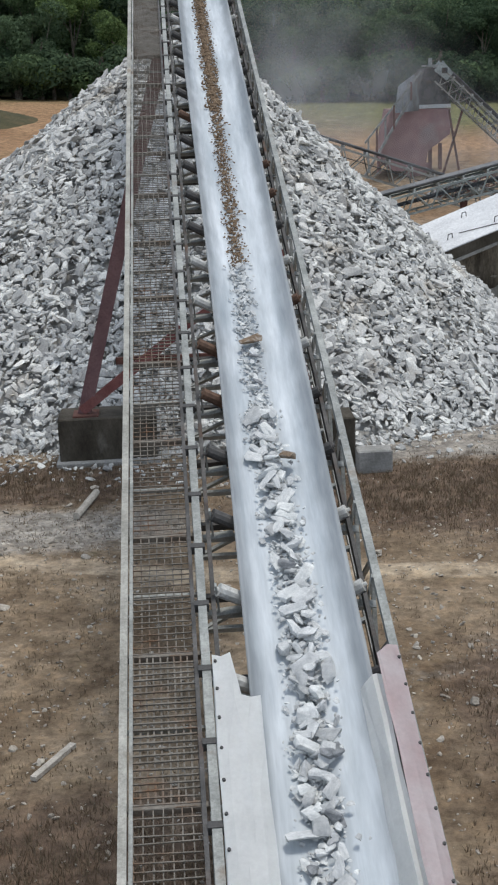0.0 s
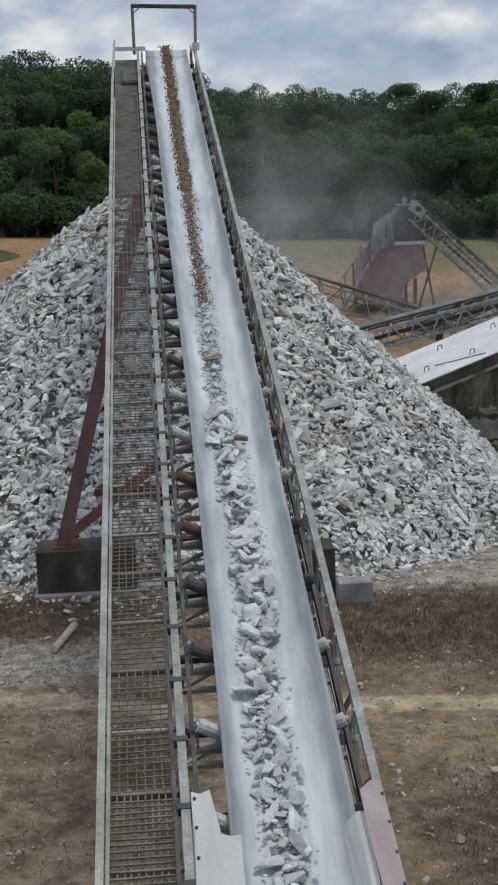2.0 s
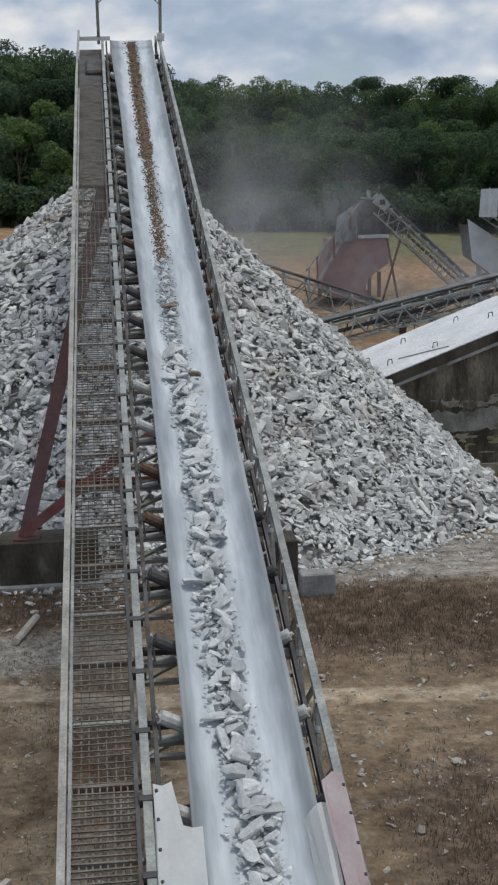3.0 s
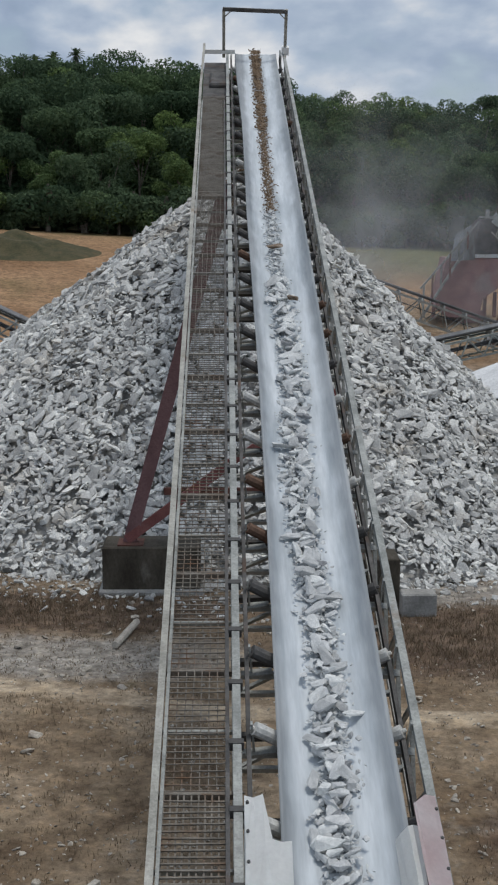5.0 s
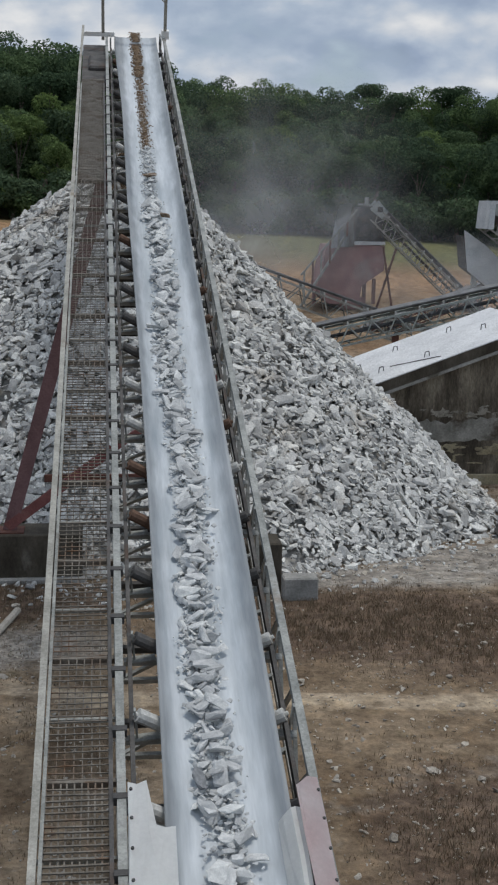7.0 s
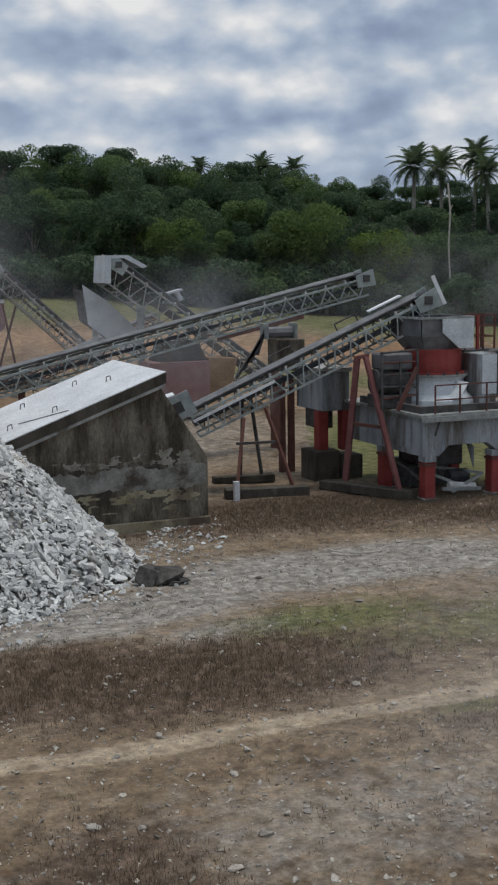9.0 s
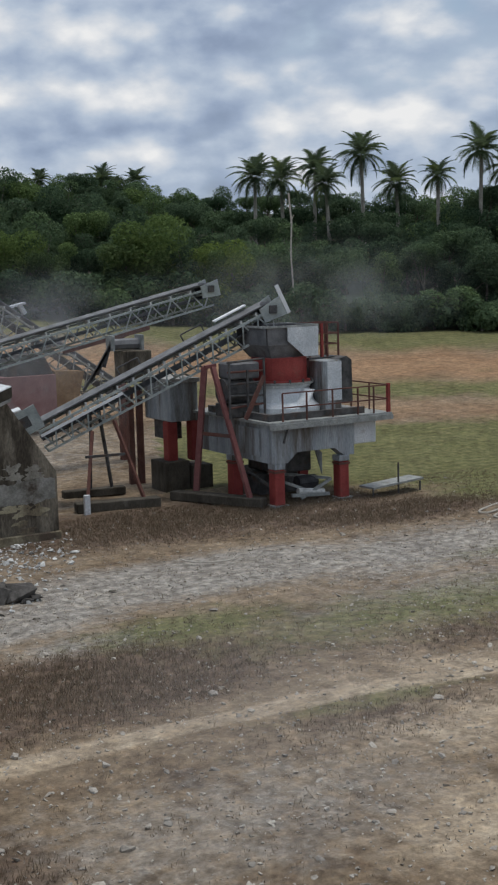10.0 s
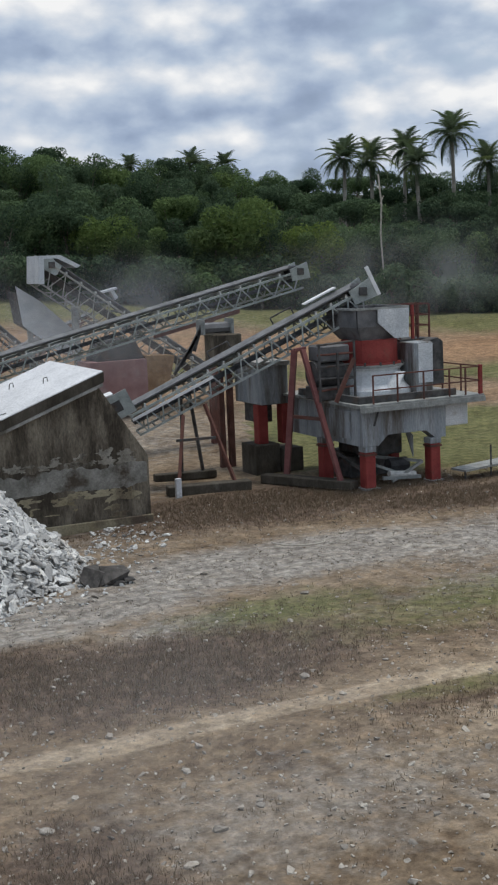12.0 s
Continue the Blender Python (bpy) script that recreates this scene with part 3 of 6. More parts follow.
# two side trusses: chords, then braces one by one
for x in (0.13, 1.74):
    part("top_chord", bars(((x, TAIL_S, -0.02), (x, HEAD_S, -0.02), 0.075, 0.07)), STEEL_DUSTY, conveyor)
    part("bottom_chord", bars(((x, TAIL_S + 2.2, -0.82), (x, HEAD_S - 0.5, -0.82), 0.07, 0.07)), STEEL_DUSTY, conveyor)
part("inner_stringer", bars(((0.235, TAIL_S, -0.14), (0.235, HEAD_S, -0.14), 0.04, 0.10)), STEEL_DARK, conveyor)
part("inner_stringer", bars(((1.62, TAIL_S, -0.16), (1.62, HEAD_S, -0.16), 0.04, 0.10)), STEEL_DARK, conveyor)


def bar_mesh(name, p, q, w, h, material):
    bm = bmesh.new()
    bar(bm, p, q, w, h)
    me = bpy.data.meshes.new(name)
    bm.to_mesh(me)
    bm.free()
    me.materials.append(material)
    return me


BAY = 1.1
m_up = bar_mesh("brace", (0, 0, -0.06), (0, BAY / 2, -0.79), 0.04, 0.04, STEEL_DUSTY)
m_dn = bar_mesh("brace", (0, BAY / 2, -0.79), (0, BAY, -0.06), 0.04, 0.04, STEEL_DUSTY)
m_cr = bar_mesh("cross_member", (0.16, 0, -0.42), (1.71, 0, -0.42), 0.06, 0.07, STEEL_DARK)
m_cl = bar_mesh("cross_member", (0.16, 0, -0.82), (1.71, 0, -0.82), 0.05, 0.05, STEEL_DUSTY)
m_xd = bar_mesh("cross_brace", (0.16, 0, -0.80), (1.71, BAY, -0.80), 0.04, 0.04, STEEL_DUSTY)
n_bay = int((HEAD_S - 1.0) / BAY)
for i in range(n_bay):
    s = 0.4 + i * BAY
    for x in (0.13, 1.74):
        for me in (m_up, m_dn):
            link_mesh("brace", me, conveyor).location = (x, s, 0)
    for me in (m_cr, m_cl, m_xd):
        link_mesh(me.name.split(".")[0], me, conveyor).location = (0, s, 0)


# idlers: frame with brackets, three rollers
def idler_meshes():
    out = {}
    bm = bmesh.new()
    bar(bm, (0.18, 0, -0.33), (1.70, 0, -0.33), 0.07, 0.05)
    for x, sgn in ((0.29, 1), (1.66, -1)):
        bar(bm, (x, 0, -0.33), (x - sgn * 0.03, 0, 0.03), 0.05, 0.02, (1, 0, 0))
        bar(bm, (x - sgn * 0.08, -0.02, -0.30), (x + sgn * 0.20, 0.0, -0.28), 0.10, 0.012)
    out["idler_frame"] = (bm, STEEL_DUSTY)
    for key, p, q in (("wing_a", (0.285, 0, -0.035), (0.72, 0, -0.29)), ("wing_b", (1.615, 0, -0.075), (1.24, 0, -0.29)), ("middle", (0.75, 0, -0.30), (1.21, 0, -0.30))):
        bm = bmesh.new()
        rod(bm, p, q, 0.066, n=10)
        d = (Vector(p) - Vector(q)).normalized()
        rod(bm, Vector(p), Vector(p) + d * 0.035, 0.02, n=6)
        out[key] = (bm, ROLLER)
    res = {}
    for key, (bm, mt) in out.items():
        me = bpy.data.meshes.new(key)
        bm.to_mesh(me)
        bm.free()
        me.materials.append(mt)
        res[key] = me
    return res


IDL = idler_meshes()
RUSTY = {}
for key in ("wing_a", "wing_b"):
    RUSTY[key] = IDL[key].copy()
    RUSTY[key].materials.clear()
    RUSTY[key].materials.append(ROLLER_RUST)
DARK = {}
for key in ("wing_a", "wing_b"):
    DARK[key] = IDL[key].copy()
    DARK[key].materials.clear()
    DARK[key].materials.append(STEEL_DARK)
RNG = random.Random(11)
i = 0
s = 6.6
while s < HEAD_S - 1.0:
    fr = link_mesh("idler", IDL["idler_frame"], conveyor)
    fr.location = (0, s, 0)
    for key in ("wing_a", "wing_b", "middle"):
        me = IDL[key]
        if key != "middle":
            r = RNG.random()
            me = RUSTY[key] if r < 0.10 else DARK[key] if r < 0.86 else me
            if i in (2, 7) and key == "wing_a" or i in (2, 3, 6) and key == "wing_b":
                me = IDL[key]
        link_mesh("roller", me, fr)
    s += 1.12 if i else 1.15
    i += 1

# walkway: side rail, inner angle, mesh panels with a bearer at each joint
part("side_rail", bars(((-0.565, -1.5, 0.0), (-0.565, 33.6, 0.0), 0.065, 0.07)), STEEL_PALE, conveyor, "pale steel side rail of the walkway")
part("side_rail", bars(((-0.565, 33.6, 0.0), (-0.52, HEAD_S, 0.25), 0.06, 0.07)), STEEL_PALE, conveyor)
part("toe_angle", bars(((-0.505, -1.5, -0.03), (-0.505, 32.0, -0.03), 0.03, 0.05)), STEEL_DUSTY, conveyor)
part("toe_angle", bars(((0.045, -1.5, -0.03), (0.045, 32.0, -0.03), 0.035, 0.06)), STEEL_DARK, conveyor)


def mesh_panel(length, dx, dy, wire, seed):
    rng = random.Random(seed)
    bm = bmesh.new()
    x0, x1 = -0.49, 0.03
    nxw, nyw = max(2, round((x1 - x0) / dx)), max(2, round(length / dy))
    for a in range(nxw + 1):
        x = x0 + (x1 - x0) * a / nxw
        prev = Vector((x, 0, -0.05))
        for c in range(1, 5):
            cur = Vector((x + rng.uniform(-0.006, 0.006), length * c / 4, -0.05 - 0.012 * math.sin(c / 4 * math.pi) + rng.uniform(-0.004, 0.004)))
            bar(bm, prev, cur, wire)
            prev = cur
    for a in range(nyw + 1):
        y = length * a / nyw + rng.uniform(-0.006, 0.006)
        bar(bm, (x0 - 0.02, y, -0.045), (x1 + 0.02, y + rng.uniform(-0.012, 0.012), -0.045), wire)
    me = bpy.data.meshes.new("mesh_panel")
    bm.to_mesh(me)
    bm.free()
    return me


PANEL = 1.63
coarse = [mesh_panel(PANEL - 0.04, 0.06, 0.07, 0.014, k) for k in range(2)]
rodded = [mesh_panel(PANEL - 0.04, 0.07, 0.08, 0.010, k + 5) for k in range(2)]
dense = [mesh_panel(PANEL - 0.04, 0.07, 0.07, 0.009, k + 9) for k in range(2)]
packed = [mesh_panel(PANEL - 0.04, 0.052, 0.05, 0.018, k + 13) for k in range(2)]
for me in coarse + rodded:
    me.materials.append(MESH_WIRE)
for me in dense + packed:
    me.materials.append(MESH_RUST)
bearer = bar_mesh("bearer", (-0.55, 0, -0.075), (0.12, 0, -0.075), 0.05, 0.06, MESH_RUST)
bearer_mid = bar_mesh("bearer", (-0.55, 0, -0.10), (0.12, 0, -0.10), 0.03, 0.04, STEEL_DUSTY)
k = 0
s = 8.08 - 6 * PANEL
while s < 32.0:
    kind = coarse if s < 4.5 else rodded if s < 6.4 else coarse if s < 8.0 else rodded if s < 16.0 else dense if s < 23.5 else packed
    link_mesh("mesh_panel", kind[k % 2], conveyor).location = (0, s + 0.02, 0)
    link_mesh("bearer", bearer, conveyor).location = (0, s, 0)
    link_mesh("bearer", bearer_mid, conveyor).location = (0, s + PANEL / 2, 0)
    s += PANEL
    k += 1
# clips along the walkway's inner beam
clip = bar_mesh("clip", (0.06, 0, -0.02), (0.19, 0, -0.02), 0.06, 0.09, STEEL_DARK)
s = 6.2
while s < 33:
    link_mesh("clip", clip, conveyor).location = (0.0, s, 0)
    s += 0.815


# skirt plates at the loading end
def skirt(profile, s0, s1_outer, s1_inner, material, label):
    bm = bmesh.new()
    nrow = 16
    grid = []
    for a in range(nrow + 1):
        row = []
        for b, (x, z) in enumerate(profile):
            f = b / (len(profile) - 1)
            end = s1_outer + (s1_inner - s1_outer) * (0 if f < 0.55 else 1)
            s = s0 + (end - s0) * a / nrow
            row.append(bm.verts.new((x + 0.006 * math.sin(a * 2.1 + b), s + (0.02 * math.sin(b * 2.3) - (0.07 if b == 0 else 0.0) if a == nrow else 0), z + 0.006 * math.sin(a * 1.3 + b * 2))))
        grid.append(row)
    for a in range(nrow):
        for b in range(len(profile) - 1):
            bm.faces.new((grid[a][b], grid[a][b + 1], grid[a + 1][b + 1], grid[a + 1][b]))
    geom = bmesh.ops.solidify(bm, geom=bm.faces[:], thickness=0.006)
    bmesh.ops.recalc_face_normals(bm, faces=bm.faces[:])
    return part("skirt_plate", bm, material, conveyor, label)


sk = skirt([(0.175, 0.02), (0.18, 0.06), (0.26, 0.065), (0.34, 0.068), (0.40, 0.066), (0.47, 0.055), (0.55, 0.02)], -0.5, 7.93, 7.45, PLATE_WHITE, "white painted skirt plate with torn end")
sk2 = skirt([(1.78, -0.02), (1.77, 0.02), (1.68, 0.07), (1.59, 0.10), (1.565, 0.10)], -0.5, 7.95, 7.8, PLATE_PINK, "skirt plate with faded red paint")
sk3 = skirt([(1.565, 0.09), (1.54, 0.03), (1.50, 0.05), (1.44, -0.04), (1.40, -0.10)], -0.5, 7.62, 7.58, PLATE_WHITE, "bent pale skirt strip")
bm = bmesh.new()
rod(bm, (0, 0, 0), (0, 0, 0.02), 0.014, n=6)
bolt_me = bpy.data.meshes.new("bolt")
bm.to_mesh(bolt_me)
bm.free()
bolt_me.materials.append(STEEL_DARK)
for a in range(18):
    link_mesh("bolt", bolt_me, sk).location = (0.205, 7.85 - a * 0.32, 0.06)
    link_mesh("bolt", bolt_me, sk2).location = (1.755, 7.80 - a * 0.32, 0.025)

# head end: gantry over the pulley, side cheeks, hand rail stub
for x in (0.03, 1.77):
    part("gantry_post", bars(((x, HEAD_S, -0.1), (x, HEAD_S - 0.4, 1.28), 0.085, 0.085)), STEEL_PALE, conveyor)
part("gantry_beam", bars(((0.0, HEAD_S - 0.4, 1.28), (1.81, HEAD_S - 0.4, 1.22), 0.11, 0.10)), STEEL_DARK, conveyor)
part("gusset", bars(((0.06, HEAD_S - 0.38, 1.08), (0.24, HEAD_S - 0.4, 1.24), 0.07, 0.03)), STEEL_PALE, conveyor)
part("gusset", bars(((1.74, HEAD_S - 0.38, 1.02), (1.56, HEAD_S - 0.4, 1.20), 0.07, 0.03)), STEEL_PALE, conveyor)
part("head_plate", boxes(((-0.55, HEAD_S - 0.1, 0.0), (0.35, HEAD_S, 0.12))), PLATE_WHITE, conveyor)
part("cheek_plate", boxes(((1.62, HEAD_S - 0.5, -0.4), (1.66, HEAD_S + 0.25, 0.05))), STEEL_DUSTY, conveyor)
part("cheek_plate", boxes(((0.22, HEAD_S - 0.5, -0.4), (0.26, HEAD_S + 0.25, 0.05))), STEEL_DUSTY, conveyor)
part("bearing_block", boxes(((1.68, HEAD_S - 0.15, -0.02), (1.88, HEAD_S + 0.15, 0.2))), PLATE_WHITE, conveyor)
part("drive_motor", bevelled(boxes(((-0.35, 34.2, -0.6), (0.2, 35.6, -0.1))), 0.05), STEEL_DARK, conveyor)
part("landing", boxes(((-0.52, 33.0, -0.28), (0.12, HEAD_S - 0.2, -0.22))), STEEL_DARK, conveyor)

# red trestle under the conveyor, and its concrete feet
trestle = thing("trestle", (0.9, 28.6, 1.1), "faded red steel trestle legs carrying the conveyor", "support")
part("leg", bars(((-2.13, 28.6, 1.12), (0.1, 28.4, 9.2), 0.30, 0.12, (0, 1, 0))), RED_FADED, trestle, "dusky faded red leg")
part("leg", bars(((3.0, 27.5, 1.1), (1.35, 28.4, 9.2), 0.24, 0.12, (0, 1, 0))), RED, trestle)
part("diagonal", bars(((-2.18, 28.55, 1.2), (0.2, 28.75, 2.95), 0.22, 0.10, (0, 1, 0))), RED, trestle)
part("diagonal", bars(((0.2, 28.75, 2.95), (2.6, 28.7, 4.6), 0.16, 0.10, (0, 1, 0))), RED, trestle)
part("tie", bars(((-1.35, 28.9, 2.25), (2.5, 28.9, 2.25), 0.16, 0.10, (0, 1, 0))), RED_RUST, trestle)
part("foot_plate", boxes(((-2.38, 28.3, 1.10), (-1.8, 28.9, 1.14))), RED_RUST, trestle)


def block(lo, hi, material, label, name="concrete_block", round_=0.03):
    bm = boxes((lo, hi))
    bevelled(bm, round_)
    ob = part(name, bm, material)
    return tagged(ob, label, "concrete block")


block((-2.72, 28.2, -0.15), (-0.5, 29.3, 1.1), CONCRETE_DARK, "dark stained concrete foundation block under the trestle")
block((-2.80, 28.05, -0.15), (-0.4, 29.4, 0.12), CONCRETE_GREY, "low concrete footing slab under the foundation block")
block((2.4, 27.0, -0.4), (3.88, 27.9, 1.15), CONCRETE_DARK, "dark stained concrete foundation block beside the heap")
block((3.86, 26.5, -0.2), (4.62, 26.95, 0.5), CONCRETE_GREY, "pale weathered concrete slab on the ground")

# lower run of the belt, level near the ground
lower = thing("feed_conveyor", (BC, -4.5, 0), "level dusty feed belt close to the ground", "conveyor")
part("belt", boxes(((B0, -14.0, 0.24), (B1, 0.10, 0.27))), BELT, lower)
for x in (0.3, 1.68):
    part("side_beam", boxes(((x - 0.05, -14.0, 0.0), (x + 0.05, 0.2, 0.25))), STEEL_DUSTY, lower)

# ---- heap of crushed stone ----
HEAP, HEAP_Z, HEAP_SLOPE = (0.75, 41.0), 10.0, 0.76


def heap_z(x, y):
    dx, dy = x - HEAP[0], y - HEAP[1]
    th = np.arctan2(dy, dx)
    wob = 1 + 0.035 * np.sin(3 * th + 0.6) + 0.025 * np.sin(7 * th + 2.0)
    d = np.hypot(dx, dy) * wob
    lift = 1.06 + 0.35 * smooth(-0.85, -0.15, th) * (1 - smooth(1.2, 2.0, th))
    return HEAP_Z - HEAP_SLOPE * (np.sqrt(d * d + 0.5) - 0.5) * lift + 0.12 * np.sin(x * 1.9) * np.sin(y * 1.7)


heap = thing("stone_heap", (HEAP[0], HEAP[1], 0), "large conical heap of pale grey crushed stone", "stone heap")
bm = bmesh.new()
NR, NT = 60, 120
rings = []
for a in range(NR + 1):
    rad = 15.0 * a / NR
    row = []
    for b in range(NT):
        th = 2 * math.pi * b / NT
        x, y = HEAP[0] + rad * math.cos(th), HEAP[1] + rad * math.sin(th)
        row.append(bm.verts.new((x, y, max(-0.3, float(heap_z(x, y)) - 0.2 + 0.07 * math.sin(x * 9) * math.sin(y * 8)))))
    rings.append(row)
for a in range(NR):
    for b in range(NT):
        c = (b + 1) % NT
        bm.faces.new((rings[a][b], rings[a + 1][b], rings[a + 1][c], rings[a][c]))
bmesh.ops.remove_doubles(bm, verts=bm.verts[:], dist=0.001)
part("inside", bm, STONE_CORE, heap, "packed fine stone")
RNG = random.Random(3)
near, rest = [], []
while len(near) + len(rest) < 40000:
    rad, th = 14.6 * math.sqrt(RNG.random()), RNG.uniform(math.pi * 0.93, math.pi * 2.2)
    x, y = HEAP[0] + rad * math.cos(th), HEAP[1] + rad * math.sin(th)
    if RNG.random() > 0.94 and rad < 13:
        y = HEAP[1] + RNG.uniform(0, 1.5)
    z = float(heap_z(x, y))
    if z < -0.12:
        continue
    size = min(0.46, max(0.07, RNG.lognormvariate(math.log(0.148), 0.42)))
    if z < 0.5:
        size *= 0.8
    q = Vector((x - HEAP[0], y - HEAP[1], 0)).normalized() if rad > 0.2 else Vector((0, -1, 0))
    lie = Vector((q.x * HEAP_SLOPE, q.y * HEAP_SLOPE, 1)).to_track_quat("Z", "Y").to_matrix().to_4x4()
    m = Matrix.Translation((x, y, z + size * RNG.uniform(0.0, 0.22))) @ lie @ stone_pose(RNG, 0, 0, 0, size, 36) @ Matrix.Diagonal((1.25, 0.9, 0.8, 1))
    k = RNG.randrange(14)
    if len(near) < 300 and z < 2.4 and -6 < x < 10 and size > 0.18:
        near.append((m, k))
    else:
        rest.append((m, k))
GREY_STONES = stone_variants(STONE)
for m, k in near:
    ob = link_mesh("stone", GREY_STONES[k], heap)
    ob.matrix_parent_inverse = heap.matrix_basis.inverted()
    ob.matrix_basis = m
ob = joined_stones("gravel", rest, STONE, heap)
ob.matrix_parent_inverse = heap.matrix_basis.inverted()
ob["kind"] = "stuff"

# ---- concrete bin with a sloping roof slab, half buried in the heap ----
def roof(x):
    return 4.66 + (x - 13.3) * 0.367


bin_ = thing("concrete_bin", (11.0, 40.8, 0), "old stained concrete bunker with sloping white-dusted roof slab", "bunker")
face = [(14.75, 0, -0.2), (14.75, 0, 2.2), (13.15, 0, roof(13.15)), (3.0, 0, roof(3.0)), (3.0, 0, -0.2)]
part("front_wall", made(prism, face, (0, 38.1, 0), (0, 38.45, 0)), CONCRETE, bin_, "water-stained mossy concrete wall")
part("rear_wall", made(prism, face, (0, 43.0, 0), (0, 43.35, 0)), CONCRETE, bin_)
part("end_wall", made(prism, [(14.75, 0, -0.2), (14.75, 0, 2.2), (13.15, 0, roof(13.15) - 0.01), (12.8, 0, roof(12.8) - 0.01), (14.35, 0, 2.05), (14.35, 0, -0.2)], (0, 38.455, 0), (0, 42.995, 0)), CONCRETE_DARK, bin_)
slab = [(13.35, 0, roof(13.35) + 0.004), (13.35, 0, roof(13.35) + 0.32), (2.8, 0, roof(2.8) + 0.32), (2.8, 0, roof(2.8) + 0.004)]
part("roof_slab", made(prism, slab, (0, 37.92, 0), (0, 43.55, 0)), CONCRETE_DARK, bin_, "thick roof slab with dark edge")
part("roof_dust", made(prism, [(13.36, 0, roof(13.36) + 0.325), (13.36, 0, roof(13.36) + 0.35), (2.8, 0, roof(2.8) + 0.35), (2.8, 0, roof(2.8) + 0.325)], (0, 37.96, 0), (0, 43.53, 0)), CONCRETE_TOP, bin_, "thick layer of white dust")
part("drip_edge", made(prism, [(13.3, 0, roof(13.3) - 0.10), (13.3, 0, roof(13.3) - 0.004), (2.8, 0, roof(2.8) - 0.004), (2.8, 0, roof(2.8) - 0.10)], (0, 37.90, 0), (0, 38.09, 0)), CONCRETE_GREY, bin_)
part("plinth", bevelled(boxes(((3, 37.98, -0.2), (14.80, 38.09, 0.30))), 0.03), CONCRETE_PLINTH, bin_, "yellowish stained plinth")
BAND_LOW, BAND_HIGH = 1.32, 2.0
RNG = random.Random(9)
# a ragged course of paler plaster along the wall, with flakes of it above and below
upper_edge, lower_edge = [], []
for k in range(90):
    x = 4.0 + 10.68 * k / 89
    low = BAND_LOW
    upper_edge.append((x, 0, BAND_HIGH + RNG.gauss(0, 0.035) + 0.06 * math.sin(x * 2.3) + (0.10 if RNG.random() < 0.12 else 0)))
    lower_edge.append((x, 0, low + RNG.gauss(0, 0.03) + 0.05 * math.sin(x * 1.7 + 1)))
part("plaster_course", made(prism, upper_edge + lower_edge[::-1], (0, 38.085, 0), (0, 38.099, 0)), CONCRETE_COURSE, bin_, "paler grey course of flaking plaster")
for i in range(120):
    cx, cz = RNG.uniform(6.0, 14.4), BAND_HIGH + 0.12 + abs(RNG.gauss(0, 0.12)) if i % 2 else BAND_LOW - 0.1 - abs(RNG.gauss(0, 0.35))
    w, h = RNG.uniform(0.05, 0.26) * (1 if i % 2 else 1.7), RNG.uniform(0.03, 0.15)
    if i % 10 == 1:
        cx, cz, w, h = RNG.uniform(12.2, 14.2), BAND_HIGH + RNG.uniform(0.05, 0.5), RNG.uniform(0.12, 0.28), RNG.uniform(0.08, 0.2)
    ring = []
    for k in range(14):
        a = 2 * math.pi * k / 14
        rr = RNG.uniform(0.3, 1.2)
        ring.append((min(14.7, cx + w * rr * math.cos(a)), 0, max(0.27, cz + h * rr * math.sin(a))))
    part("plaster_patch", made(prism, ring, (0, 38.094 - 0.0001 * i, 0), (0, 38.1, 0)), CONCRETE_PATCH if i % 2 else CONCRETE_PLINTH, bin_)
for x, y in ((8.6, 39.4), (9.6, 41.9), (10.0, 39.2), (11.4, 41.9), (12.1, 40.3), (8.2, 41.0)):
    z = roof(x) + 0.34
    bm = bmesh.new()
    for p, q in (((x, y, z), (x + 0.02, y, z + 0.18)), ((x + 0.02, y, z + 0.18), (x + 0.14, y, z + 0.21)), ((x + 0.14, y, z + 0.21), (x + 0.16, y, z + 0.03))):
        rod(bm, p, q, 0.016, n=5)
    part("lifting_loop", bm, STEEL_DARK, bin_)
part("steel_rod", rods(0.015, ((9.0, 39.6, roof(9.0) + 0.38), (10.3, 38.4, roof(10.3) + 0.38))), STEEL_DARK, bin_)


